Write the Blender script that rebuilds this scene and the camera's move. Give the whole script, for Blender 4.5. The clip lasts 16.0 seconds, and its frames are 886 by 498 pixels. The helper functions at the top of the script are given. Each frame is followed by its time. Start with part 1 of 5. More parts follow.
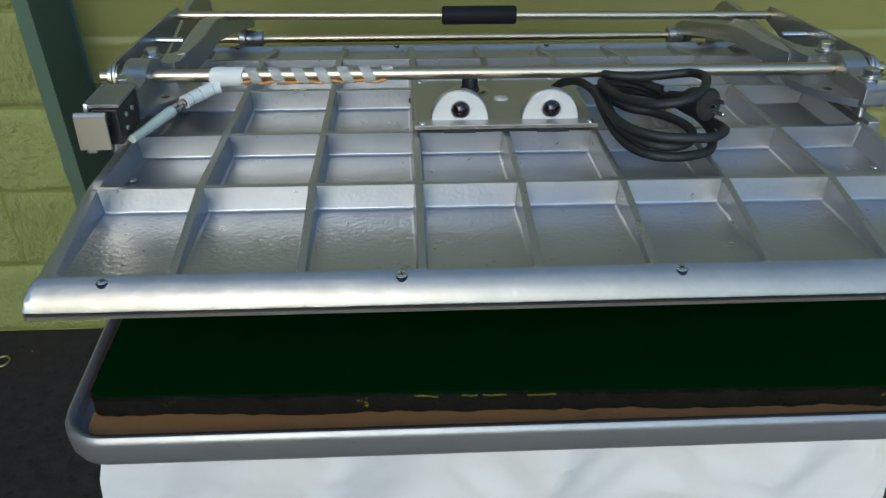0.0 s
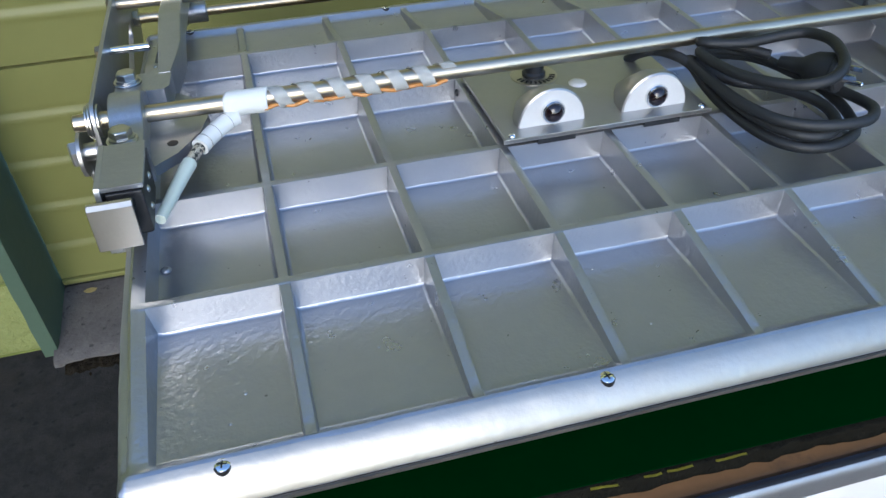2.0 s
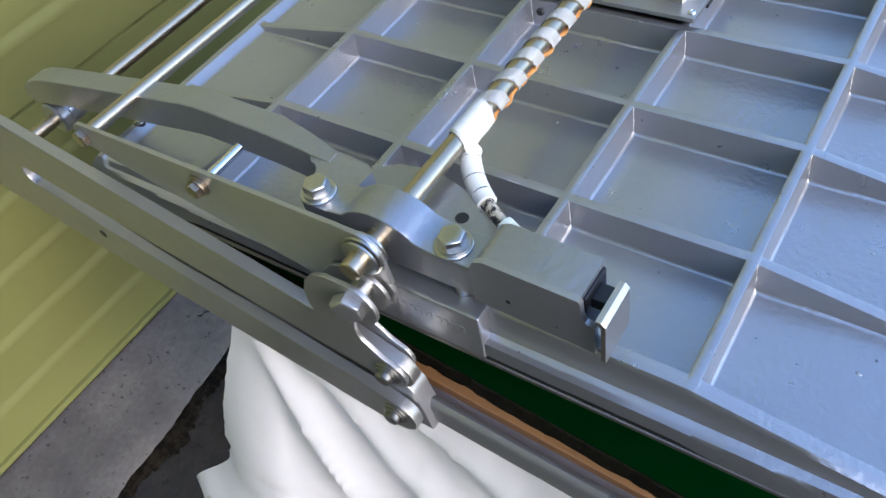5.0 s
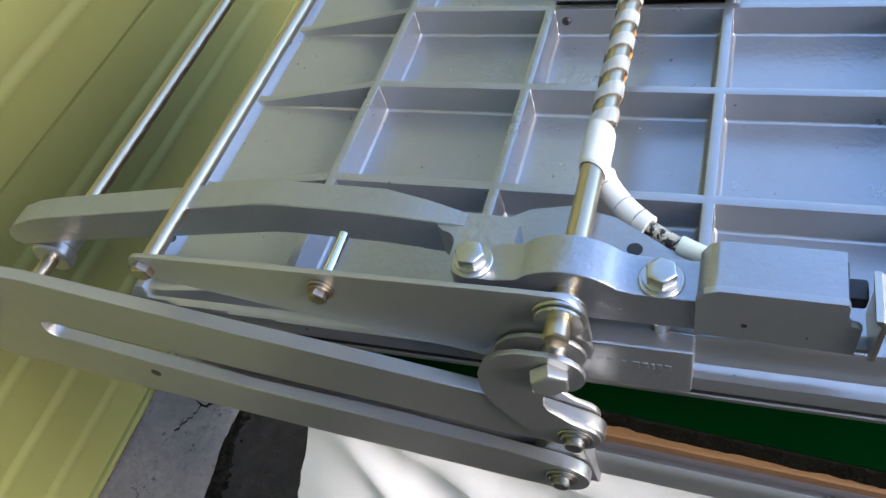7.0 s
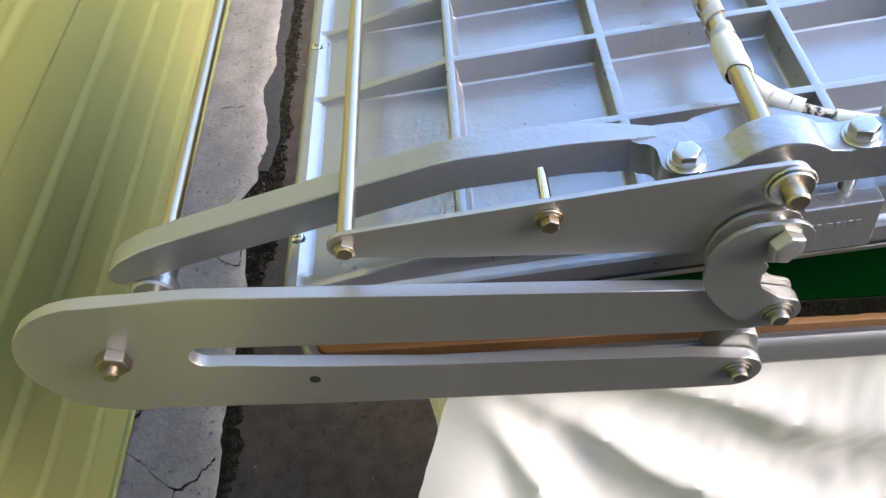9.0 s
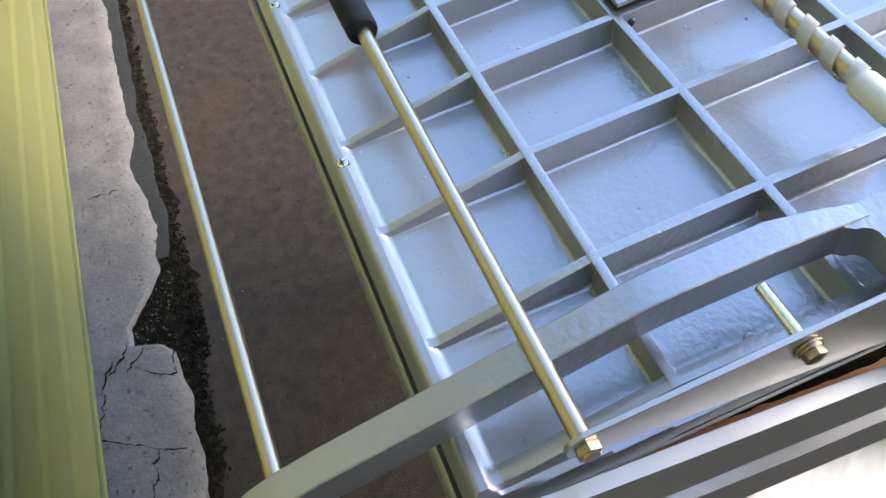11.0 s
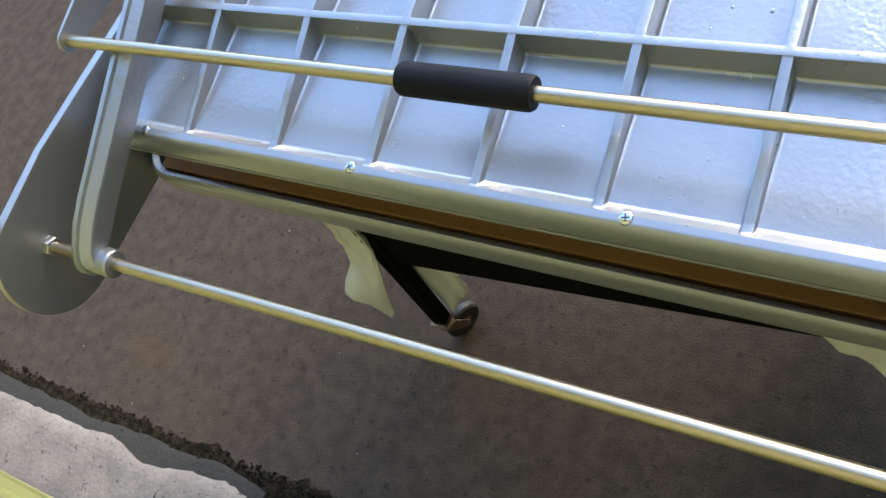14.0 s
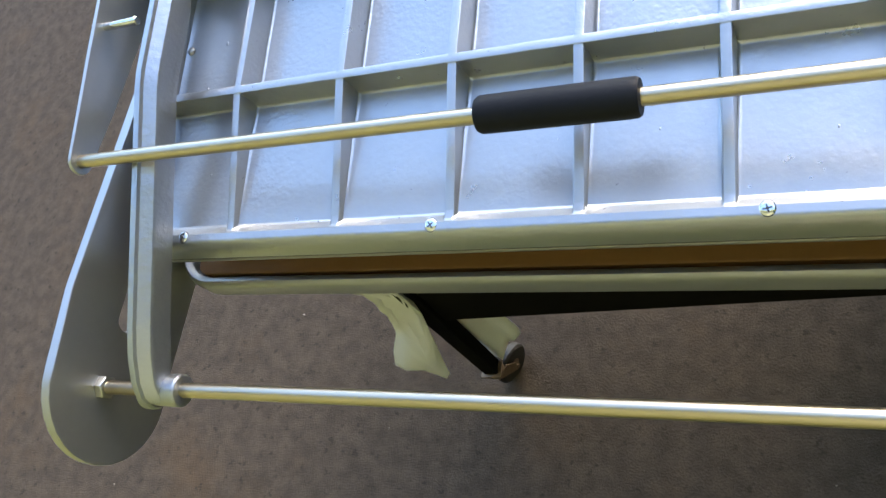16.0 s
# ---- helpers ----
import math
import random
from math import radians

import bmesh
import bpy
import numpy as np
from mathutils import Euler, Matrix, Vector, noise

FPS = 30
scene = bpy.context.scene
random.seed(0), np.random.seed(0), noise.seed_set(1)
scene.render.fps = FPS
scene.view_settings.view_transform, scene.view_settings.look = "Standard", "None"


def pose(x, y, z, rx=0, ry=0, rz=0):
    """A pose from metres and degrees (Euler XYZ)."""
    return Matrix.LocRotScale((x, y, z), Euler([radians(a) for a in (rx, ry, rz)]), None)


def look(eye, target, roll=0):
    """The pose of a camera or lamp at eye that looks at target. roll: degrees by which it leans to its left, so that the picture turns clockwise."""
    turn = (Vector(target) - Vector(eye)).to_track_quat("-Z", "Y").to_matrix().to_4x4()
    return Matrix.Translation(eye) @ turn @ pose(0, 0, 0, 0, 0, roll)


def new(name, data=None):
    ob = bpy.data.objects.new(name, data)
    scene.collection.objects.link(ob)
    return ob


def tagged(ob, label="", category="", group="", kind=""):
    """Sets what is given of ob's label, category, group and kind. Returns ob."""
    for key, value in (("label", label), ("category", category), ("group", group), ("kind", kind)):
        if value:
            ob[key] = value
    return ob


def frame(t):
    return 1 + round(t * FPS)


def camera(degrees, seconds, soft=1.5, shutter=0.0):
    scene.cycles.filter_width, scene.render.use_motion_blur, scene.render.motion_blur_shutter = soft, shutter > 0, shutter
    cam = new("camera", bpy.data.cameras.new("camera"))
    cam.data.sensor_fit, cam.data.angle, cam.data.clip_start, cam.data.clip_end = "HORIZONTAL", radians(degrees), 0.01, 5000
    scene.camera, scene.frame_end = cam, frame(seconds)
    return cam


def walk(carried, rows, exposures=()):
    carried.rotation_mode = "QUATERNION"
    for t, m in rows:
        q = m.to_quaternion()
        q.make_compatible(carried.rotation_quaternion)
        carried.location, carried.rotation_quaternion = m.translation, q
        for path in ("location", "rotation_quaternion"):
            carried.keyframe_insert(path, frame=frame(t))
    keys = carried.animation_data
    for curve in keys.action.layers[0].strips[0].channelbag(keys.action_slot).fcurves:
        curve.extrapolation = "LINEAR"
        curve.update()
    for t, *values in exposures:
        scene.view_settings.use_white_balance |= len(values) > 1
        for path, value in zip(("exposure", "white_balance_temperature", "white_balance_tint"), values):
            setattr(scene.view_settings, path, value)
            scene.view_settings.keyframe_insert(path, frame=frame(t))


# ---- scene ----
cam = camera(58.7, 16.0)
PATH = [
    (0, (-0.1179, -0.6889, 1.4409), (-0.0737, 0.1130, 0.8451), 0.64),
    (0.5, (-0.2198, -0.6679, 1.4347), (-0.1109, 0.0975, 0.8006), 1.62),
    (1, (-0.2603, -0.5925, 1.4368), (-0.1586, 0.1374, 0.7609), 1.11),
    (1.5, (-0.2710, -0.4845, 1.4420), (-0.1399, 0.2159, 0.7404), 0.37),
    (2, (-0.3223, -0.4289, 1.4470), (-0.1276, 0.2629, 0.7517), 0.55),
    (2.5, (-0.4505, -0.4052, 1.4518), (-0.1364, 0.2306, 0.7467), -1.07),
    (3, (-0.5186, -0.3773, 1.4436), (-0.1522, 0.2199, 0.7300), -1.91),
    (3.5, (-0.5499, -0.3048, 1.4382), (-0.1763, 0.2579, 0.7008), -3.23),
    (4, (-0.5667, -0.1935, 1.4413), (-0.1708, 0.3266, 0.6844), -5.61),
    (4.5, (-0.6012, -0.1171, 1.4463), (-0.1738, 0.3512, 0.6729), -4.43),
    (5, (-0.6803, -0.0176, 1.4471), (-0.2039, 0.3529, 0.6498), -6.71),
    (5.2, (-0.7151, 0.0223, 1.4541), (-0.2316, 0.3694, 0.6506), -8.88),
    (7.3, (-0.7058, 0.1869, 1.4173), (-0.1360, 0.4185, 0.6289), -8.77),
    (7.5, (-0.6957, 0.1988, 1.4093), (-0.1239, 0.4148, 0.6179), -7.83),
    (8, (-0.7360, 0.2877, 1.3940), (-0.1264, 0.3899, 0.6079), -4.02),
    (8.5, (-0.7982, 0.3734, 1.4014), (-0.1737, 0.4019, 0.6208), -3.73),
    (8.7, (-0.8179, 0.3979, 1.4090), (-0.1788, 0.4302, 0.6405), -4.93),
    (10.8, (-0.6382, 0.6068, 1.4136), (-0.0399, 0.4364, 0.6306), -4.72),
    (11, (-0.6117, 0.6205, 1.4205), (-0.0254, 0.4467, 0.6292), -5.98),
    (11.5, (-0.5461, 0.6792, 1.4304), (0.0340, 0.4574, 0.6493), -10.65),
    (12, (-0.4827, 0.7232, 1.4301), (0.0363, 0.4291, 0.6275), -10.73),
    (12.5, (-0.4564, 0.7664, 1.4310), (0.0571, 0.4614, 0.6290), -19.70),
    (13, (-0.4482, 0.7371, 1.4289), (0.0930, 0.4874, 0.6260), -28.96),
    (13.5, (-0.3518, 0.7734, 1.4658), (0.1194, 0.4958, 0.6250), -33.66),
    (14, (-0.2796, 0.7964, 1.4619), (0.1724, 0.5053, 0.6187), -39.81),
    (14.5, (-0.2390, 0.7984, 1.4627), (0.2029, 0.4654, 0.6297), -42.99),
    (15, (-0.1957, 0.8023, 1.4509), (0.2044, 0.4710, 0.5964), -43.04),
    (15.5, (-0.1568, 0.8165, 1.4467), (0.2567, 0.4625, 0.6078), -44.90),
    (16, (-0.1559, 0.7988, 1.4469), (0.2690, 0.4435, 0.6144), -46.88),
]
walk(cam, [(t, look(e, g, r)) for t, e, g, r in PATH],
     [(0, 0.80, 5600, -1), (1, 1.06, 5500, 3), (2.5, 1.64, 5330, 9), (5, 2.02, 5650, 12), (7.5, 2.42, 6000, 11), (8.7, 2.76, 6350, 14), (11, 2.48, 6150, 12), (12.2, 2.34, 6250, 11), (14, 2.52, 6150, 9), (16, 2.66, 6150, 8)])

# ---- light ----
world = bpy.data.worlds.new("sky")
scene.world = world
world.use_nodes = True
wn = world.node_tree
sky = wn.nodes.new("ShaderNodeTexSky")
sky.sky_type = "NISHITA"
sky.sun_disc = False
sky.sun_elevation = radians(30)
sky.sun_rotation = radians(198)
wn.nodes["Background"].inputs["Strength"].default_value = 0.15
wn.links.new(sky.outputs["Color"], wn.nodes["Background"].inputs["Color"])
sun_data = bpy.data.lights.new("sun", "SUN")
sun_data.energy = 0.68
sun_data.angle = radians(35)
sun_data.color = (1.0, 0.83, 0.62)
sun = new("sun", sun_data)
sun.matrix_world = look((0, 0, 6), (0.268, 0.824, 5.5))

# ---- materials ----


def material(name, base, rough=0.5, metal=0.0, tint=None, scale=8.0, mix=0.5, bump=0.0, bump_scale=60.0, rough_var=0.0, coat=0.0,
             distance=0.002, stain=None, stain_scale=3.0, stain_at=(0.55, 0.7), sheen=0.0,
             crisp=None, pits=None, pit_scale=90, pit_at=(0.62, 0.68), dimple=0.0, dimple_scale=55.0):
    """A surface with a broad and a fine variation, grain in its relief, and stains."""
    mat = bpy.data.materials.new(name)
    mat.use_nodes = True
    nt = mat.node_tree
    sh = nt.nodes["Principled BSDF"]
    sh.inputs["Metallic"].default_value = metal
    sh.inputs["Roughness"].default_value = rough
    if coat:
        sh.inputs["Coat Weight"].default_value = coat
        sh.inputs["Coat Roughness"].default_value = 0.25
    if rough > 0.88:
        sh.inputs["Specular IOR Level"].default_value = 0.15 if rough < 0.94 else 0.0
    if sheen:
        sh.inputs["Sheen Weight"].default_value = sheen
    co = nt.nodes.new("ShaderNodeTexCoord")

    def grain(s, detail=5.0, roughness=0.6):
        n = nt.nodes.new("ShaderNodeTexNoise")
        n.inputs["Scale"].default_value = s
        n.inputs["Detail"].default_value = detail
        n.inputs["Roughness"].default_value = roughness
        nt.links.new(co.outputs["Object"], n.inputs["Vector"])
        return n

    def blend(fac, a, b, amount=1.0):
        m = nt.nodes.new("ShaderNodeMix")
        m.data_type = "RGBA"
        k = nt.nodes.new("ShaderNodeMath")
        k.operation = "MULTIPLY"
        k.inputs[1].default_value = amount
        nt.links.new(fac, k.inputs[0])
        nt.links.new(k.outputs[0], m.inputs["Factor"])
        for sock, v in (("A", a), ("B", b)):
            s = [i for i in m.inputs if i.name == sock and i.type == "RGBA"][0]
            if isinstance(v, tuple):
                s.default_value = (*v, 1)
            else:
                nt.links.new(v, s)
        return [o for o in m.outputs if o.type == "RGBA"][0]

    tint = tint or tuple(c * 0.75 for c in base)
    broad, fine = grain(scale), grain(scale * 9)

    def level(node, span):
        ramp = nt.nodes.new("ShaderNodeMapRange")
        ramp.inputs["From Min"].default_value, ramp.inputs["From Max"].default_value = span
        nt.links.new(node.outputs["Fac"], ramp.inputs["Value"])
        return ramp.outputs["Result"]
    col = blend(level(broad, crisp or (0.0, 1.0)), base, tint, mix * 1.2 if not crisp else mix)
    col = blend(level(fine, crisp or (0.0, 1.0)), col, tuple(c * 0.8 for c in tint), mix * 0.5)
    if stain:
        st = grain(stain_scale, 8.0, 0.7)
        ramp = nt.nodes.new("ShaderNodeMapRange")
        ramp.inputs["From Min"].default_value, ramp.inputs["From Max"].default_value = stain_at
        nt.links.new(st.outputs["Fac"], ramp.inputs["Value"])
        col = blend(ramp.outputs["Result"], col, stain, 0.85)
    if pits:
        col = blend(level(grain(pit_scale, 3.0, 0.5), pit_at), col, pits, 0.8)
    nt.links.new(col, sh.inputs["Base Color"])
    if rough_var:
        r = nt.nodes.new("ShaderNodeMapRange")
        r.inputs["To Min"].default_value, r.inputs["To Max"].default_value = rough - rough_var, rough + rough_var
        nt.links.new(grain(scale * 4).outputs["Fac"], r.inputs["Value"])
        nt.links.new(r.outputs["Result"], sh.inputs["Roughness"])
    if bump:
        b = nt.nodes.new("ShaderNodeBump")
        b.inputs["Strength"].default_value = bump
        b.inputs["Distance"].default_value = distance
        nt.links.new(grain(bump_scale).outputs["Fac"], b.inputs["Height"])
        nt.links.new(b.outputs["Normal"], sh.inputs["Normal"])
        if dimple:
            d = nt.nodes.new("ShaderNodeBump")
            d.inputs["Distance"].default_value = 0.0022
            k = nt.nodes.new("ShaderNodeMath")
            k.operation = "MULTIPLY"
            k.inputs[1].default_value = dimple
            # the paint is patchy, and thickest along the front row of cells
            place = nt.nodes.new("ShaderNodeNewGeometry")
            sep = nt.nodes.new("ShaderNodeSeparateXYZ")
            nt.links.new(place.outputs["Position"], sep.inputs["Vector"])
            front = nt.nodes.new("ShaderNodeMapRange")
            front.inputs["From Min"].default_value, front.inputs["From Max"].default_value = 0.02, -0.03
            front.inputs["To Min"].default_value, front.inputs["To Max"].default_value = 0.0, 1.1
            nt.links.new(sep.outputs["Y"], front.inputs["Value"])
            most = nt.nodes.new("ShaderNodeMath")
            most.operation = "MAXIMUM"
            nt.links.new(level(grain(5.0, 2.0), (0.40, 0.62)), most.inputs[0])
            nt.links.new(front.outputs["Result"], most.inputs[1])
            nt.links.new(most.outputs[0], k.inputs[0])
            nt.links.new(k.outputs[0], d.inputs["Strength"])
            nt.links.new(grain(dimple_scale, 2.0, 0.45).outputs["Fac"], d.inputs["Height"])
            nt.links.new(b.outputs["Normal"], d.inputs["Normal"])
            nt.links.new(d.outputs["Normal"], sh.inputs["Normal"])
    return mat


SILVER = material("silver_paint", (0.43, 0.435, 0.445), 0.31, 0.80, (0.34, 0.345, 0.36), 9, 0.6, 0.18, 165, 0.10, distance=0.0012, dimple=0.27, dimple_scale=200,
                  pits=(0.12, 0.12, 0.12), pit_scale=150, pit_at=(0.745, 0.76))
SILVER_SMOOTH = material("silver_paint_smooth", (0.43, 0.425, 0.415), 0.36, 0.86, (0.355, 0.35, 0.34), 14, 0.5, 0.15, 180, 0.07, distance=0.0008)
HAMMER = material("hammered_silver_paint", (0.41, 0.42, 0.44), 0.33, 0.86, (0.33, 0.34, 0.36), 30, 0.6, 0.5, 120, 0.08, distance=0.0013, dimple=0.35, dimple_scale=130)
BRIGHT = material("polished_aluminium", (0.48, 0.452, 0.405), 0.43, 1.0, (0.36, 0.335, 0.29), 12, 0.7, 0.35, 70, 0.12, distance=0.0014)
STEEL = material("steel_rod", (0.56, 0.485, 0.36), 0.31, 1.0, (0.45, 0.37, 0.25), 6, 0.6, 0.0, 300, 0.03)
ZINC = material("zinc_bolt", (0.56, 0.55, 0.52), 0.30, 1.0, (0.47, 0.455, 0.42), 25, 0.4, 0.0, 300, 0.05)
BRONZE = material("tarnished_nut", (0.40, 0.345, 0.27), 0.36, 1.0, (0.25, 0.20, 0.14), 70, 0.7, 0.2, 260, 0.1)
DULL = material("dull_plated_steel", (0.36, 0.35, 0.33), 0.36, 1.0, (0.26, 0.25, 0.23), 60, 0.6, 0.1, 260, 0.08)
CHROME = material("chrome", (0.8, 0.8, 0.8), 0.12, 1.0, (0.7, 0.7, 0.7), 40, 0.4)
CAP = material("warm_metal_cap", (0.58, 0.545, 0.48), 0.38, 1.0, (0.50, 0.47, 0.41), 30, 0.5, 0.1, 250)
FACE = material("bare_metal_face", (0.66, 0.65, 0.63), 0.45, 0.35, (0.55, 0.54, 0.52), 40, 0.6, 0.3, 160, 0.08, distance=0.001)
BLACK = material("black_plastic", (0.006, 0.006, 0.007), 0.45, 0, (0.02, 0.02, 0.02), 30, 0.5, 0.1, 300)
GRIP = material("black_vinyl_grip", (0.006, 0.0065, 0.008), 0.5, 0, (0.022, 0.022, 0.026), 25, 0.5, 0.15, 220, 0.08)
GRIP.node_tree.nodes["Principled BSDF"].inputs["Specular IOR Level"].default_value = 0.07
RUBBER = material("black_cord_rubber", (0.007, 0.0085, 0.0085), 0.60, 0, (0.014, 0.015, 0.017), 40, 0.6, 0.2, 260, 0.08)
LAMP = material("dark_red_lamp_lens", (0.010, 0.004, 0.004), 0.08, 0, (0.007, 0.003, 0.003), 30, 0.4, coat=0.3)
TAPE = material("white_glass_tape", (0.66, 0.66, 0.63), 0.6, 0, (0.54, 0.54, 0.50), 60, 0.5, 0.3, 500, distance=0.0006)
SLEEVE = material("pale_sleeve", (0.62, 0.66, 0.56), 0.45, 0, (0.52, 0.56, 0.47), 70, 0.5, 0.1, 300)
BRAID = material("braided_wire", (0.66, 0.58, 0.44), 0.4, 0.3, (0.02, 0.02, 0.02), 230, 1.0, 0.5, 500, distance=0.001, crisp=(0.46, 0.54))
AMBER = material("amber_insulation", (0.62, 0.30, 0.07), 0.45, 0.1, (0.35, 0.14, 0.03), 90, 0.8, 0.3, 300)
FELT = material("green_felt", (0.0008, 0.019, 0.003), 0.96, 0, (0.0008, 0.010, 0.002), 20, 0.6, 0.3, 600, distance=0.0008)
FOAM = material("charred_black_foam", (0.006, 0.0062, 0.0055), 0.95, 0, (0.022, 0.020, 0.014), 60, 0.6, 0.9, 160, distance=0.004,
                stain=(0.30, 0.22, 0.03), stain_scale=35, stain_at=(0.66, 0.72))
SPONGE = material("yellow_sponge", (0.26, 0.23, 0.02), 0.9, 0, (0.10, 0.085, 0.012), 80, 0.7, 0.4, 300)
BROWN = material("brown_hardboard", (0.255, 0.128, 0.042), 0.7, 0, (0.17, 0.080, 0.024), 14, 0.7, 0.2, 300, 0.05, stain=(0.045, 0.025, 0.014),
                 stain_scale=9, stain_at=(0.6, 0.75))
TRAY = material("silver_tray_paint", (0.38, 0.38, 0.38), 0.4, 0.72, (0.30, 0.30, 0.305), 10, 0.6, 0.3, 90, 0.08, distance=0.0012,
                stain=(0.10, 0.11, 0.14), stain_scale=28, stain_at=(0.66, 0.72))
# channel paint, with the sky's blue reflection put into its base colour
TRAY_IN = material("tray_paint_sky_tinted", (0.36, 0.38, 0.44), 0.36, 0.6, (0.26, 0.28, 0.33), 30, 0.6, 0.3, 120, 0.08, stain=(0.03, 0.035, 0.05), stain_scale=60, stain_at=(0.66, 0.70))
CLOTH = material("white_cotton", (0.66, 0.645, 0.635), 0.9, 0, (0.60, 0.588, 0.575), 5, 0.5, 0.25, 700, sheen=0.2, distance=0.0006)
CART = material("black_steel", (0.006, 0.006, 0.007), 0.95, 0.0, (0.012, 0.011, 0.010), 15, 0.7, 0.2, 200)
TYRE = material("grey_caster_tyre", (0.012, 0.011, 0.010), 0.6, 0, (0.03, 0.025, 0.020), 40, 0.6, 0.2, 200)
RUSTY = material("worn_caster_steel", (0.32, 0.25, 0.17), 0.45, 0.7, (0.16, 0.09, 0.05), 60, 0.8, 0.4, 200)
ASPHALT = material("dark_asphalt", (0.073, 0.056, 0.042), 0.92, 0, (0.034, 0.027, 0.0215), 26, 0.6, 0.6, 230, distance=0.003,
                   stain=(0.075, 0.049, 0.028), stain_scale=2.0, stain_at=(0.52, 0.74), crisp=(0.38, 0.62), pits=(0.030, 0.025, 0.020), pit_scale=48, pit_at=(0.60, 0.70))
CONCRETE = material("worn_concrete", (0.25, 0.218, 0.188), 0.9, 0, (0.145, 0.128, 0.113), 9, 0.8, 0.7, 110, distance=0.004,
                    stain=(0.13, 0.12, 0.11), stain_scale=5, stain_at=(0.52, 0.70), crisp=(0.34, 0.66), pits=(0.07, 0.065, 0.06), pit_scale=70, pit_at=(0.64, 0.70))
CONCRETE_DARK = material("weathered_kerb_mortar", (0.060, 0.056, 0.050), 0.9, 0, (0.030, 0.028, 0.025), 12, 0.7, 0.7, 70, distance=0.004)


def darken_low_x(mat, tone, x0, x1, amount):
    """Multiplies the base colour by tone towards lower x, with a ragged border."""
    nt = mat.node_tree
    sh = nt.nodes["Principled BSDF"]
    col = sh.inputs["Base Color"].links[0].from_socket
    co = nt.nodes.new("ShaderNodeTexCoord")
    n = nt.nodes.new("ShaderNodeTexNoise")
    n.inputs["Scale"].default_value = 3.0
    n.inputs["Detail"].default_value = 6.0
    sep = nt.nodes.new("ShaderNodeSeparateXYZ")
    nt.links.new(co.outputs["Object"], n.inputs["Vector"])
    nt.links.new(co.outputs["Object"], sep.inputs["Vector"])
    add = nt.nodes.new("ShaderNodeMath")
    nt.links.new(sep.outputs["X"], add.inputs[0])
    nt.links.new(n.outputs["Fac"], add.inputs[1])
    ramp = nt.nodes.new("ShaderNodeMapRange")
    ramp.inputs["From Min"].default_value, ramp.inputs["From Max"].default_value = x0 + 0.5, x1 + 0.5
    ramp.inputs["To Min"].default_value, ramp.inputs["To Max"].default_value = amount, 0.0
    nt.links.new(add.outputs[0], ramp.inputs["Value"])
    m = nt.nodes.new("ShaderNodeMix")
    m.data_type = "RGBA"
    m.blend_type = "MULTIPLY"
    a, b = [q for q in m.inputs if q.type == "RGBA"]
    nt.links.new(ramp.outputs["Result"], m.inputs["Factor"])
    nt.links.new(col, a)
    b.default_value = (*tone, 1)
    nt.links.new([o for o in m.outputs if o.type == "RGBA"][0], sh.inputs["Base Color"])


darken_low_x(ASPHALT, (0.55, 0.66, 0.80), -0.50, -0.10, 1.0)
darken_low_x(CONCRETE, (0.62, 0.64, 0.67), -0.55, -0.25, 0.9)
MOSS = material("black_soil_and_moss", (0.009, 0.008, 0.0065), 0.95, 0, (0.038, 0.030, 0.020), 60, 0.9, 1.0, 160, distance=0.008, crisp=(0.42, 0.66))
DOOR = material("olive_green_door_paint", (0.200, 0.197, 0.060), 0.42, 0, (0.175, 0.177, 0.055), 2.5, 0.6, 0.15, 90, 0.06, distance=0.0006)
BLOCK = material("olive_green_wall_paint", (0.335, 0.36, 0.115), 0.75, 0, (0.265, 0.285, 0.09), 14, 0.7, 1.0, 75, 0.08, distance=0.012)
MORTAR = material("painted_mortar", (0.20, 0.225, 0.05), 0.8, 0, (0.15, 0.17, 0.04), 30, 0.5, 0.5, 90)
JAMB = material("dark_green_jamb_paint", (0.085, 0.130, 0.082), 0.7, 0, (0.068, 0.105, 0.070), 8, 0.6, 0.3, 60, 0.06)
PLASTER = material("grey_brown_render", (0.11, 0.10, 0.09), 0.9, 0, (0.08, 0.072, 0.064), 3, 0.7, 0.4, 60)
DRY = material("dry_leaf", (0.42, 0.34, 0.12), 0.7, 0, (0.3, 0.2, 0.07), 60, 0.7, 0.3, 200)
PEBBLE = material("pale_grit", (0.22, 0.185, 0.15), 0.85, 0, (0.06, 0.05, 0.04), 50, 0.8)
BRASS = material("brass_ring", (0.55, 0.40, 0.22), 0.35, 0.9, (0.4, 0.28, 0.15), 40, 0.6)

# ---- shaping ----
PLATEN = pose(0, 0, 1.015, -6.16, 0, 0)


def link_mesh(name, bm, mat, smooth=True, angle=35):
    mesh = bpy.data.meshes.new(name)
    bmesh.ops.recalc_face_normals(bm, faces=bm.faces[:])
    for e in bm.edges:
        e.smooth = not (len(e.link_faces) == 2 and e.calc_face_angle(0) > radians(angle))
    for f in bm.faces:
        f.smooth = smooth
    bm.to_mesh(mesh)
    bm.free()
    mesh.materials.append(mat)
    ob = new(name, mesh)
    if mat not in (CLOTH, ASPHALT, CONCRETE, MOSS, PEBBLE):
        even = ob.modifiers.new("even_normals", "WEIGHTED_NORMAL")
        even.keep_sharp = True
    return ob


def part(name, bm, mat, parent, label="", at=None):
    """One mesh under a thing or a part; at: the pose in which its geometry is given."""
    if at is not None:
        bm.transform(at)
    ob = link_mesh(name, bm, mat)
    ob.parent = parent
    root = parent
    while root.parent:
        root = root.parent
    if parent == root:
        ob.matrix_parent_inverse = Matrix.Translation(root.location).inverted()
    if label:
        tagged(ob, label)
    return ob


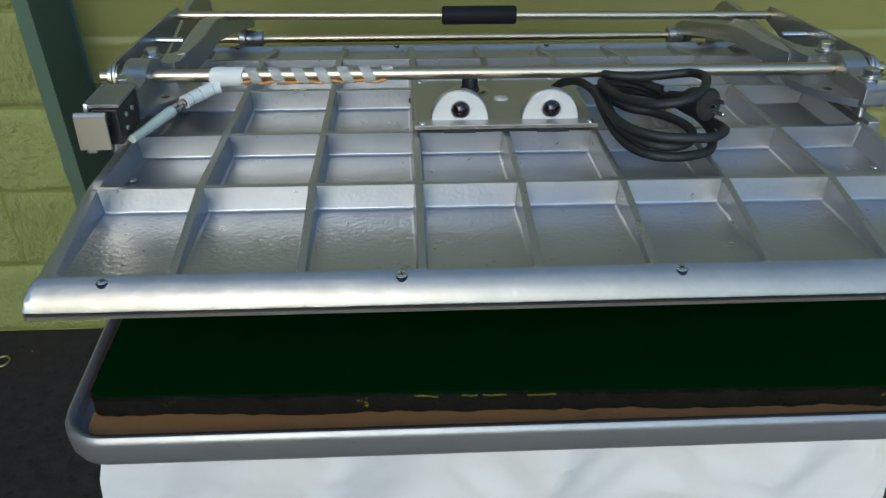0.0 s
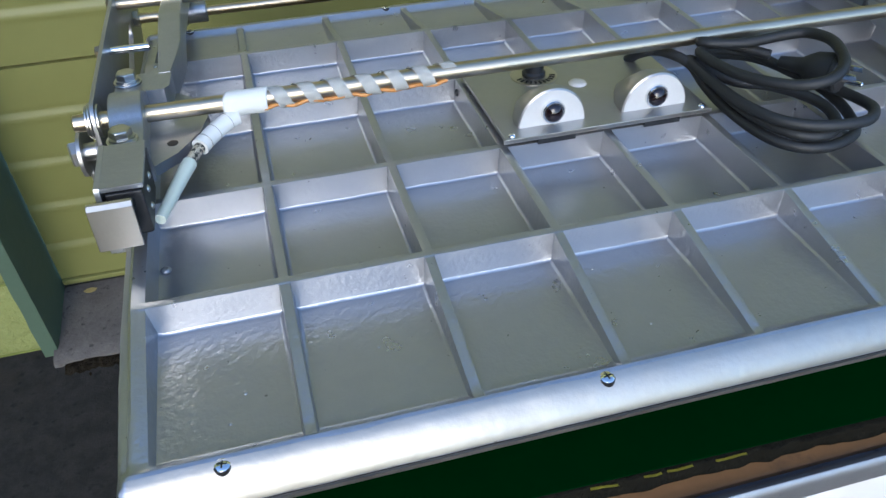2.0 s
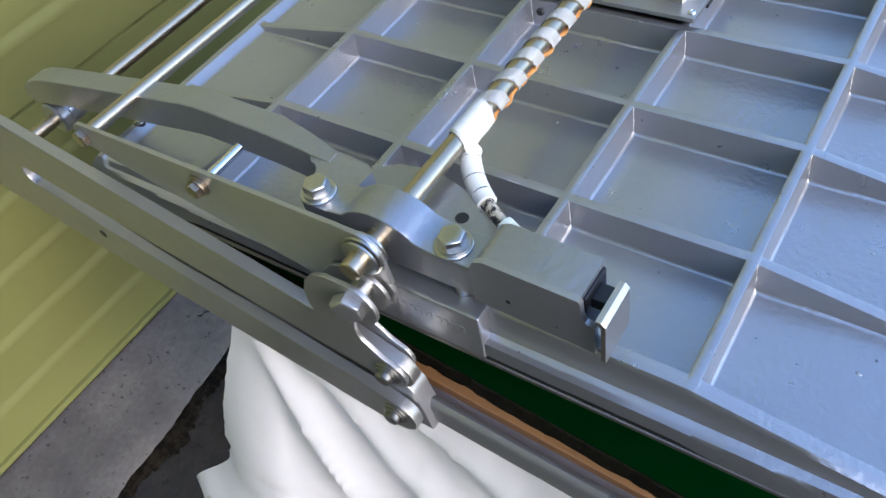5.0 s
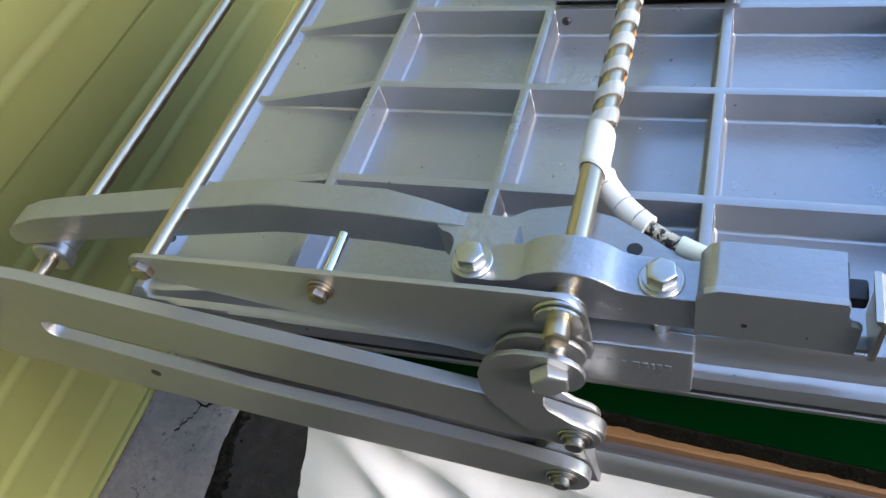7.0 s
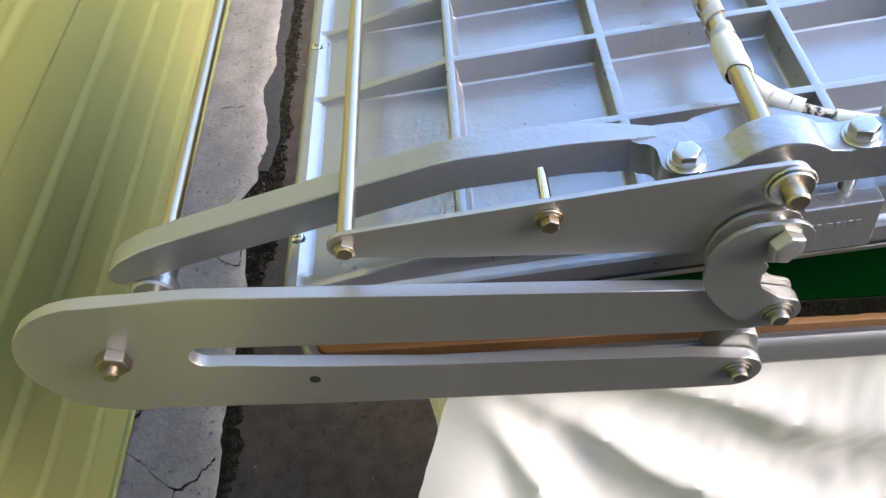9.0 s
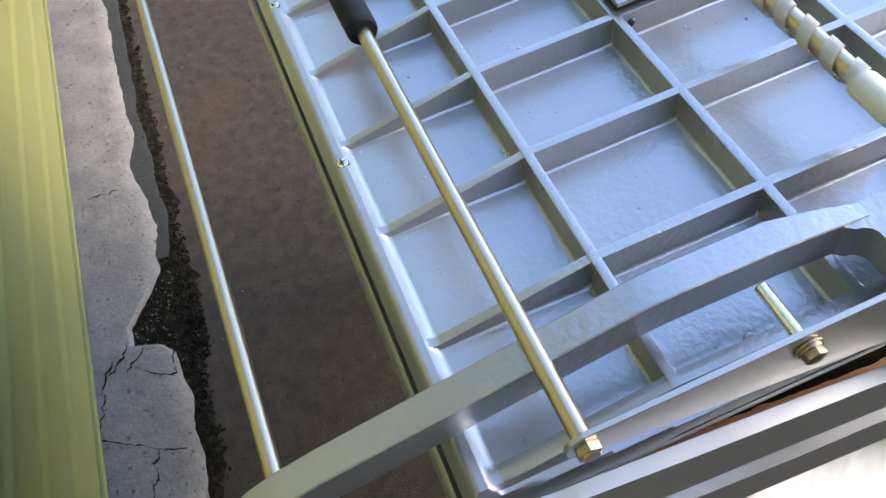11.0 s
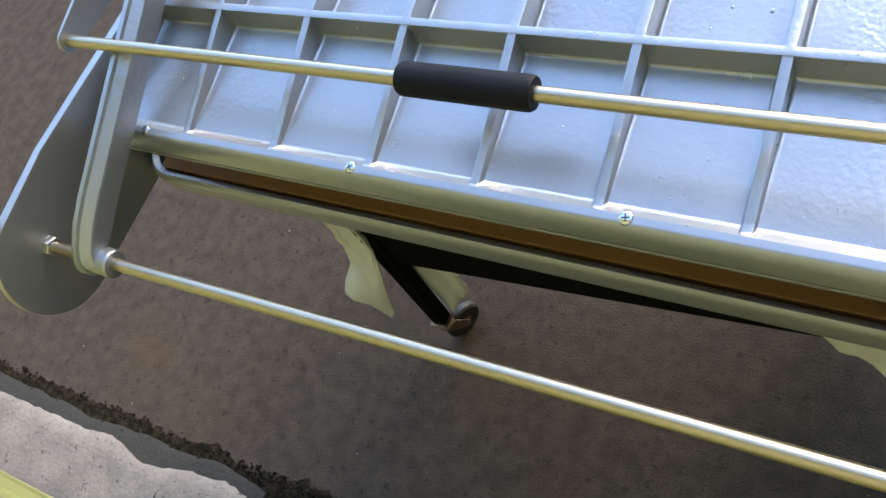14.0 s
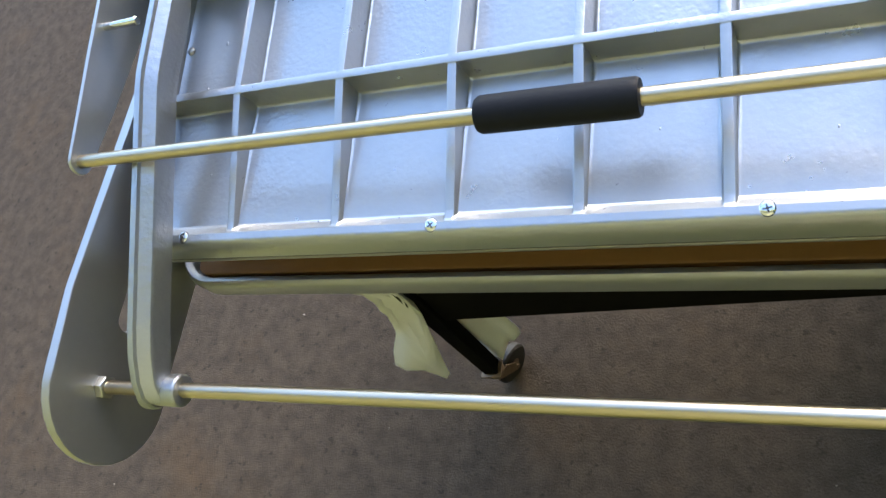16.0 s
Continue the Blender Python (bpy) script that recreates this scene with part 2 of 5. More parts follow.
def thing(name, at, label, category, group="", kind=""):
    ob = new(name)
    ob.empty_display_size = 0.05
    ob.location = at
    return tagged(ob, label, category, group, kind)


def solo(name, bm, mat, label, category, group="", kind=""):
    return tagged(link_mesh(name, bm, mat), label, category, group, kind)


def add_box(bm, lo, hi, bevel=0.0, seg=2):
    vs = bmesh.ops.create_cube(bm, size=1)["verts"]
    for v in vs:
        v.co = Vector([lo[i] + (v.co[i] + 0.5) * (hi[i] - lo[i]) for i in range(3)])
    if bevel:
        es = list({e for v in vs for e in v.link_edges})
        bmesh.ops.bevel(bm, geom=es, offset=bevel, segments=seg, affect="EDGES", profile=0.5)
    return bm


def box(lo, hi, bevel=0.0, seg=2):
    return add_box(bmesh.new(), lo, hi, bevel, seg)


def add_rod(bm, a, b, r, seg=20, r2=None, chamfer=0.0):
    """A round bar from a to b with chamfered ends."""
    a, b = Vector(a), Vector(b)
    d = b - a
    q = d.to_track_quat("Z", "Y").to_matrix()
    r2 = r if r2 is None else r2
    c = min(chamfer, d.length / 3)
    stations = [(0, r - c), (c, r), (d.length - c, r2), (d.length, r2 - c)] if c else [(0, r), (d.length, r2)]
    rings = [[bm.verts.new(a + q @ Vector((rr * math.cos(2 * math.pi * k / seg), rr * math.sin(2 * math.pi * k / seg), h))) for k in range(seg)]
             for h, rr in stations]
    for lo, hi in zip(rings, rings[1:]):
        for k in range(seg):
            bm.faces.new((lo[k], lo[(k + 1) % seg], hi[(k + 1) % seg], hi[k]))
    bm.faces.new(rings[0][::-1])
    bm.faces.new(rings[-1])
    return bm


def rod(a, b, r, seg=20, r2=None, chamfer=0.0):
    return add_rod(bmesh.new(), a, b, r, seg, r2, chamfer)


def add_lathe(bm, at, profile, seg=24):
    """A turned shape about the z axis of the pose at; profile: rows of radius, height."""
    rings = []
    for r, h in profile:
        rings.append([bm.verts.new(at @ Vector((r * math.cos(2 * math.pi * k / seg), r * math.sin(2 * math.pi * k / seg), h))) for k in range(seg)])
    for lo, hi in zip(rings, rings[1:]):
        for k in range(seg):
            bm.faces.new((lo[k], lo[(k + 1) % seg], hi[(k + 1) % seg], hi[k]))
    bm.faces.new(rings[0][::-1])
    bm.faces.new(rings[-1])
    return bm


def prism(profile, x0, x1, bevel=0.0, seg=2, holes=()):
    """A plate cut to a profile of (y, z), from x0 to x1; its rim is eased."""
    bm = bmesh.new()
    vs = [bm.verts.new((x0, y, z)) for y, z in profile]
    face = bm.faces.new(vs)
    out = bmesh.ops.extrude_face_region(bm, geom=[face])
    moved = [g for g in out["geom"] if isinstance(g, bmesh.types.BMVert)]
    for v in moved:
        v.co.x = x1
    if bevel:
        caps = [f for f in bm.faces if abs(f.normal.x) > 0.9 or all(abs(v.co.x - x0) < 1e-7 for v in f.verts) or all(abs(v.co.x - x1) < 1e-7 for v in f.verts)]
        es = {e for f in caps for e in f.edges}
        bmesh.ops.bevel(bm, geom=list(es), offset=bevel, segments=seg, affect="EDGES", profile=0.5)
    return bm


def arc(cy, cz, r, a0, a1, n=8):
    return [(cy + r * math.cos(radians(a0 + (a1 - a0) * k / n)), cz + r * math.sin(radians(a0 + (a1 - a0) * k / n))) for k in range(n + 1)]


def smooth_path(points, per=8):
    """A smooth line through the points."""
    p = [Vector(q) for q in points]
    p = [2 * p[0] - p[1]] + p + [2 * p[-1] - p[-2]]
    out = []
    for i in range(1, len(p) - 2):
        for k in range(per):
            t = k / per
            a, b, c, d = p[i - 1], p[i], p[i + 1], p[i + 2]
            out.append(0.5 * (2 * b + (c - a) * t + (2 * a - 5 * b + 4 * c - d) * t * t + (3 * b - a - 3 * c + d) * t ** 3))
    return out + [p[-2]]


def add_tube(bm, points, r, seg=10):
    pts = [Vector(q) for q in points]
    up = Vector((0, 0, 1))
    rings = []
    side = None
    for i, q in enumerate(pts):
        d = (pts[min(i + 1, len(pts) - 1)] - pts[max(i - 1, 0)]).normalized()
        if side is None:
            side = d.cross(up if abs(d.z) < 0.9 else Vector((1, 0, 0))).normalized()
        side = (side - d * side.dot(d)).normalized()
        other = d.cross(side)
        rr = r(i / (len(pts) - 1)) if callable(r) else r
        rings.append([bm.verts.new(q + rr * (math.cos(2 * math.pi * k / seg) * side + math.sin(2 * math.pi * k / seg) * other)) for k in range(seg)])
    for lo, hi in zip(rings, rings[1:]):
        for k in range(seg):
            bm.faces.new((lo[k], lo[(k + 1) % seg], hi[(k + 1) % seg], hi[k]))
    bm.faces.new(rings[0][::-1])
    bm.faces.new(rings[-1])
    return bm


def tube(points, r, seg=10):
    return add_tube(bmesh.new(), points, r, seg)


def sheet(xs, ys, height):
    """A surface over the lines xs and ys: height(x, y) gives a place."""
    bm = bmesh.new()
    grid = [[bm.verts.new(height(x, y)) for x in xs] for y in ys]
    for a, b in zip(grid, grid[1:]):
        for k in range(len(xs) - 1):
            bm.faces.new((a[k], a[k + 1], b[k + 1], b[k]))
    return bm


def hex_bolt(at, size, washer=True, flange=True):
    """A hexagon head over a spring washer and a flat washer, on the z axis of the pose at."""
    bm = bmesh.new()
    h = 0.0
    if washer:
        add_lathe(bm, at, [(size * 1.02, 0), (size * 1.05, 0.0006), (size * 1.05, 0.0014), (size * 1.0, 0.002)], 28)
        add_lathe(bm, at, [(size * 0.87, 0.002), (size * 0.89, 0.003), (size * 0.87, 0.0042)], 24)
        h = 0.0042
    head = size * 0.58
    r = size * 0.76
    add_lathe(bm, at, [(r * 0.98, h), (r, h + 0.0005), (r, h + head * 0.80), (r * 0.93, h + head * 0.92), (r * 0.80, h + head), (r * 0.4, h + head * 1.02)], 6)
    return bm


def stud_end(at):
    """A flat washer, a retaining ring and the chamfered end of a stud, on the z axis of the pose at."""
    bm = bmesh.new()
    add_lathe(bm, at, [(0.0118, 0), (0.0122, 0.0005), (0.0122, 0.0012), (0.0116, 0.0017), (0.0092, 0.0018)], 32)
    add_lathe(bm, at, [(0.0094, 0.0016), (0.0097, 0.0022), (0.0097, 0.0030), (0.0090, 0.0035), (0.0070, 0.0034)], 28)
    add_lathe(bm, at, [(0.0068, 0.003), (0.0068, 0.0072), (0.0058, 0.0084), (0.0020, 0.0087)], 24)
    return bm


def pan_screw(at, r):
    """A domed screw head with a cross slot, on the z axis of the pose at."""
    bm = bmesh.new()
    add_lathe(bm, at, [(r, 0), (r, r * 0.15), (r * 0.86, r * 0.42), (r * 0.55, r * 0.6), (r * 0.2, r * 0.66)], 18)
    for a in (20, 110):
        m = at @ pose(0, 0, r * 0.62, 0, 0, a)
        vs = bmesh.ops.create_cube(bm, size=1, matrix=m @ Matrix.Diagonal((r * 1.0, r * 0.16, r * 0.12, 1)))
    return bm


# ---- setting ----
SETTING = Matrix.Translation((-0.012, 0.025, 0)) @ Matrix.Scale(0.93, 4)  # wall, door and kerb are drawn at 1.075 times their size
WALL_Y, DOOR_Y, JAMB_X = 0.955, 1.150, -0.913

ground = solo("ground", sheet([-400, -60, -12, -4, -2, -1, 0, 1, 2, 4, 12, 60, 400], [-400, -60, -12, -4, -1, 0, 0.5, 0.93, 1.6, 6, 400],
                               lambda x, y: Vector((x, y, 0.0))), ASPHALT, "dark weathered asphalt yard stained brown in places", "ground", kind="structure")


def kerb_edge(x):
    """The broken front edge of the concrete strip along x."""
    n = noise.noise(Vector((x * 2.2, 3.1, 0))) * 0.012 + noise.noise(Vector((x * 11, 7.7, 0))) * 0.010 + 0.005 * noise.noise(Vector((x * 45, 2.7, 0)))
    base = np.interp(x, (-0.75, -0.25, 0.35, 0.40, 0.455, 0.487, 0.505, 0.56, 0.64, 0.706, 0.85, 1.10, 1.23),
                     (0.900, 0.960, 0.955, 0.957, 0.968, 1.000, 1.060, 1.060, 1.010, 0.975, 0.957, 0.987, 0.970))
    return float(base) + n


def concrete_strip():
    bm = bmesh.new()
    xs = np.concatenate((np.linspace(-0.925, 0.38, 110), np.linspace(0.385, 0.76, 90), np.linspace(0.77, 4.0, 200)))
    rows = []
    for x in xs:
        e = kerb_edge(x)
        row = []
        for k, (t, z) in enumerate(((0.0, -0.01), (0.0, 0.010), (0.03, 0.018), (0.12, 0.021), (0.4, 0.022), (0.8, 0.024), (1.0, 0.024))):
            y = e + (1.33 - e) * t
            z += noise.noise(Vector((x * 14, y * 14, 2))) * 0.0022 if k > 0 else 0
            row.append(bm.verts.new((x, y, z)))
        rows.append(row)
    for a, b in zip(rows, rows[1:]):
        for k in range(6):
            bm.faces.new((a[k], b[k], b[k + 1], a[k + 1]))
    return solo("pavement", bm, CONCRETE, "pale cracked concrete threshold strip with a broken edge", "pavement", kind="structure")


strip = concrete_strip()


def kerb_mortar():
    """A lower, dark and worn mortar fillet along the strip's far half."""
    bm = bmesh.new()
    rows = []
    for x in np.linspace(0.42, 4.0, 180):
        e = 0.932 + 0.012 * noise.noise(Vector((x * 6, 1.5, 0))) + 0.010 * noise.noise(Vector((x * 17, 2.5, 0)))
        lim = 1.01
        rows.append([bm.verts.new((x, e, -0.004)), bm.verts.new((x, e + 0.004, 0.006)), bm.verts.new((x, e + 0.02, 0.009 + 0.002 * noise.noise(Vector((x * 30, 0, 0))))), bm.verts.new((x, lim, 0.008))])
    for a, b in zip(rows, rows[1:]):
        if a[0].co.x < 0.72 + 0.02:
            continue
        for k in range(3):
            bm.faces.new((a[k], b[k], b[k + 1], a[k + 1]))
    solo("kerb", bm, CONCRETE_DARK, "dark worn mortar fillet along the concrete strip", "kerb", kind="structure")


kerb_mortar()


def cracks():
    """Open cracks in the concrete strip, as dark ragged grooves filled with soil."""
    bm = bmesh.new()
    lines = [[(0.29, 1.15), (0.255, 1.09), (0.225, 1.04), (0.205, 0.985)],
             [(0.47, 1.10), (0.42, 1.125), (0.36, 1.135), (0.30, 1.148)],
             [(0.505, 1.066), (0.462, 1.093), (0.44, 1.11)],
             [(0.504, 1.033), (0.470, 1.043), (0.432, 1.075)],
             [(0.458, 0.963), (0.425, 0.972), (0.395, 0.970), (0.390, 0.990), (0.400, 1.010), (0.433, 1.053)],
             [(1.001, 1.105), (1.006, 1.08), (1.001, 1.058), (1.003, 1.03)],
             [(0.225, 1.04), (0.16, 1.05), (0.10, 1.065), (0.03, 1.10), (-0.02, 1.15)],
             [(-0.10, 1.15), (-0.125, 1.11), (-0.155, 1.08), (-0.19, 1.026), (-0.16, 0.99), (-0.12, 0.965)],
             [(-0.19, 1.026), (-0.23, 1.05), (-0.26, 1.06)]]
    for line in lines:
        pts = smooth_path([(x, y, 0.0) for x, y in line], 10)
        prev = None
        for i, q in enumerate(pts):
            w = 0.0010 + 0.0045 * abs(noise.noise(Vector((q.x * 30, q.y * 30, 5))))
            j = noise.noise(Vector((q.x * 40, q.y * 40, 9))) * 0.010 + noise.noise(Vector((q.x * 110, q.y * 110, 4))) * 0.005
            a = bm.verts.new((q.x - w + j, q.y - w * 0.6 + j, 0.0265))
            b = bm.verts.new((q.x + w + j, q.y + w * 0.6 + j, 0.0265))
            if prev:
                bm.faces.new((prev[0], a, b, prev[1]))
            prev = (a, b)
    return solo("pavement_crack", bm, MOSS, "dark soil-filled cracks across the concrete strip", "crack", kind="stuff")


cracks()


def debris():
    """Soil, moss and grit along the broken kerb."""
    rng = random.Random(4)
    soil, grit = bmesh.new(), bmesh.new()
    for _ in range(2200):
        x = rng.choice((rng.uniform(-0.9, 1.9), rng.gauss(0.52, 0.09), rng.gauss(0.55, 0.14)))
        e = kerb_edge(x)
        y = e - abs(rng.gauss(0, 0.018)) - 0.003 + (0.0 if rng.random() < 0.8 else rng.uniform(-0.02, 0.05))
        if x > 0.42:
            y = rng.uniform(0.893, 0.945) if x > 0.72 or rng.random() < 0.5 else rng.uniform(0.90, max(0.91, e))
        r = rng.uniform(0.002, 0.007)
        bmesh.ops.create_icosphere(soil, subdivisions=1, radius=r, matrix=pose(x, y, 0.002, rng.uniform(0, 180), rng.uniform(0, 180), 0)
                                   @ Matrix.Diagonal((rng.uniform(0.6, 1.4), rng.uniform(0.6, 1.4), rng.uniform(0.3, 0.7), 1)))
    for _ in range(45):
        x, y = rng.uniform(-1.3, 1.6), rng.uniform(-0.6, 0.94)
        r = rng.uniform(0.0012, 0.0035)
        bmesh.ops.create_icosphere(grit, subdivisions=1, radius=r, matrix=pose(x, y, r * 0.3, rng.uniform(0, 180), rng.uniform(0, 180), 0))
    for _ in range(70):
        x = rng.gauss(0.56, 0.08)
        y = kerb_edge(x) - abs(rng.gauss(0, 0.06))
        r = rng.uniform(0.001, 0.0038)
        bmesh.ops.create_icosphere(grit, subdivisions=1, radius=r, matrix=pose(x, y, 0.006, rng.uniform(0, 180), rng.uniform(0, 180), 0) @ Matrix.Diagonal((1, rng.uniform(0.5, 1), 0.5, 1)))
    rows = []
    for x in np.linspace(-0.9, 2.2, 700):
        e = kerb_edge(x)
        wide = 0.034 + 0.026 * noise.noise(Vector((x * 7, 5, 1))) + 0.014 * noise.noise(Vector((x * 31, 5, 2))) + 0.012 * noise.noise(Vector((x * 85, 5, 3)))
        front = (0.937 + 0.022 * min(1, max(0, (0.5 - x) / 0.2)) if x > 0.30 else e) - max(0.004, wide)
        rows.append([soil.verts.new((x, front, 0.001)), soil.verts.new((x, front + 0.006, 0.004)), soil.verts.new((x, e - 0.004, 0.006 + 0.003 * noise.noise(Vector((x * 40, 1, 1))))), soil.verts.new((x, e + 0.012, 0.004))])
    for a, b in zip(rows, rows[1:]):
        for k in range(3):
            soil.faces.new((a[k], b[k], b[k + 1], a[k + 1]))
    solo("kerb_soil", soil, MOSS, "dark soil and dry moss along the broken kerb", "soil", kind="stuff")
    solo("grit", grit, PEBBLE, "small pale grit scattered on the asphalt", "grit", kind="stuff")


debris()


def garage_door():
    """Sectional door: ribbed steel sections, one above the other."""
    root = thing("door_1", (1.4, DOOR_Y, 0.03), "olive green ribbed sectional garage door, closed", "garage door", kind="structure")
    z = 0.055
    section = [(0.007, 0.0), (0.0, 0.004)]
    for k in range(4):
        c = 0.115 + k * 0.128
        section += [(0.0, c - 0.026), (-0.0022, c - 0.016), (-0.0031, c - 0.008), (-0.001, c), (0.0024, c + 0.008), (0.0028, c + 0.015), (0.0, c + 0.026)]
    section += [(0.0, 0.617)]
    for n in range(4):
        bm = bmesh.new()
        xs = [JAMB_X + 0.004] + list(np.linspace(-0.8, 3.9, 30))
        cols = [[bm.verts.new((x, DOOR_Y + y + 0.0012 * noise.noise(Vector((x * 3, h * 5, n))), z + h)) for y, h in section] for x in xs]
        back = [[bm.verts.new((x, DOOR_Y + 0.045, z + h)) for h in (0.0, 0.617)] for x in xs]
        for i in range(len(xs) - 1):
            a, b = cols[i], cols[i + 1]
            for k in range(len(section) - 1):
                bm.faces.new((a[k], b[k], b[k + 1], a[k + 1]))
            bm.faces.new((a[0], back[i][0], back[i + 1][0], b[0]))
            bm.faces.new((a[-1], b[-1], back[i + 1][1], back[i][1]))
        part("panel", bm, DOOR, root)
        z += 0.620
    bm = bmesh.new()
    add_box(bm, (JAMB_X + 0.004, DOOR_Y - 0.008, 0.040), (3.9, DOOR_Y + 0.03, 0.056), 0.003)
    part("bottom_rail", bm, DOOR, root)
    part("bottom_seal", box((JAMB_X + 0.004, DOOR_Y + 0.002, 0.024), (3.9, DOOR_Y + 0.03, 0.041), 0.004), RUBBER, root, "black rubber bottom seal")


garage_door()


def block_wall():
    """Split-face blocks in courses, with a smooth painted return at the door opening."""
    wall = thing("wall_south", (-1.6, 1.2, 0), "olive green painted split-face concrete block wall", "wall", kind="structure")
    part("mortar", box((-4.0, WALL_Y + 0.014, 0.0), (JAMB_X - 0.012, WALL_Y + 0.40, 3.3)), MORTAR, wall)
    jamb = bmesh.new()
    ys = list(np.linspace(WALL_Y + 0.004, DOOR_Y + 0.2, 14))
    zs = list(np.linspace(0.0, 3.2, 60))
    grid = [[jamb.verts.new((JAMB_X + 0.0025 * noise.noise(Vector((y * 18, z * 18, 1))) - (0.004 if k == 0 else 0), y + (0.006 * noise.noise(Vector((z * 22, 4, 1))) if k == 0 else 0), z))
             for k, y in enumerate(ys)] for z in zs]
    for a, b in zip(grid, grid[1:]):
        for k in range(len(ys) - 1):
            jamb.faces.new((a[k], a[k + 1], b[k + 1], b[k]))
    part("jamb", jamb, JAMB, wall, "dark green painted door jamb")
    band = bmesh.new()
    rows = []
    for z in np.linspace(0.0, 3.2, 90):
        rag = 0.006 * noise.noise(Vector((z * 9, 2, 6))) + 0.003 * noise.noise(Vector((z * 40, 5, 6)))
        rows.append([band.verts.new((x, y, z)) for x, y in ((JAMB_X - 0.040 + rag, WALL_Y + 0.02), (JAMB_X - 0.038 + rag, WALL_Y - 0.014), (JAMB_X - 0.003, WALL_Y - 0.014 + 0.3 * rag), (JAMB_X, WALL_Y + 0.01))])
    for a, b in zip(rows, rows[1:]):
        for k in range(3):
            band.faces.new((a[k], a[k + 1], b[k + 1], b[k]))
    part("painted_edge", band, JAMB, wall, "dark green painted edge of the door opening")
    rng = random.Random(8)
    meshes = []
    for n in range(5):
        bm = bmesh.new()
        nx, nz = 40, 20
        g = []
        for j in range(nz + 1):
            row = []
            for i in range(nx + 1):
                u, v = i / nx, j / nz
                edge = min(u, 1 - u) * 0.452, min(v, 1 - v) * 0.224
                lift = min(1, min(edge) / 0.018)
                d = 0.012 * lift ** 0.5 + lift * (0.006 * noise.noise(Vector((u * 7, v * 3.4, n * 5))) + 0.007 * noise.noise(Vector((u * 20, v * 10, n * 5))) + 0.006 * noise.noise(Vector((u * 52, v * 26, n * 5))))
                row.append(bm.verts.new((u * 0.452, -d, v * 0.224)))
            g.append(row)
        for a, b in zip(g, g[1:]):
            for k in range(nx):
                bm.faces.new((a[k], a[k + 1], b[k + 1], b[k]))
        mesh = bpy.data.meshes.new("block")
        for f in bm.faces:
            f.smooth = True
        bm.to_mesh(mesh)
        bm.free()
        mesh.materials.append(BLOCK)
        meshes.append(mesh)
    z, course = 0.008, 0
    while z < 2.4:
        x = JAMB_X - 0.003 - 0.452 - (0.230 if course % 2 else 0.0)
        first = True
        while x > -3.6:
            ob = new("block", rng.choice(meshes))
            ob.parent = wall
            ob.matrix_parent_inverse = Matrix.Translation(wall.location).inverted()
            ob.matrix_basis = Matrix.Translation((x, WALL_Y + 0.014, z))
            if first and course % 2:
                half = new("block", rng.choice(meshes))
                half.parent = wall
                half.matrix_parent_inverse = Matrix.Translation(wall.location).inverted()
                half.matrix_basis = Matrix.Translation((x + 0.460, WALL_Y + 0.014, z)) @ Matrix.Diagonal((0.49, 1, 1, 1))
            first = False
            x -= 0.460
        z += 0.232
        course += 1


block_wall()
upper = solo("wall_over_door", box((-0.93, WALL_Y + 0.02, 2.5), (4.3, WALL_Y + 0.4, 3.3)), BLOCK, "olive green painted wall over the door", "wall", kind="structure")
side = solo("wall_beyond_door", box((3.9, WALL_Y + 0.02, 0.0), (8.0, WALL_Y + 0.4, 3.3)), BLOCK, "olive green painted wall beyond the door", "wall", kind="structure")

# two unseen walls, added and sized to hold back low sky light
west = solo("wall_west", box((-4.6, -9.0, 0.0), (-4.2, 1.4, 4.6), 0.01), PLASTER, "plain grey-brown wall out of view, added to block low sky light", "wall", kind="structure")
east = solo("wall_east", box((8.0, -14.0, 0.0), (8.4, 1.4, 2.4), 0.01), PLASTER, "plain grey-brown wall out of view, added to block low sky light", "wall", kind="structure")

for name in ("pavement", "kerb", "pavement_crack", "kerb_soil", "grit", "door_1", "wall_south", "wall_over_door", "wall_beyond_door", "wall_west", "wall_east"):
    ob = bpy.data.objects[name]
    ob.matrix_basis = SETTING @ ob.matrix_basis

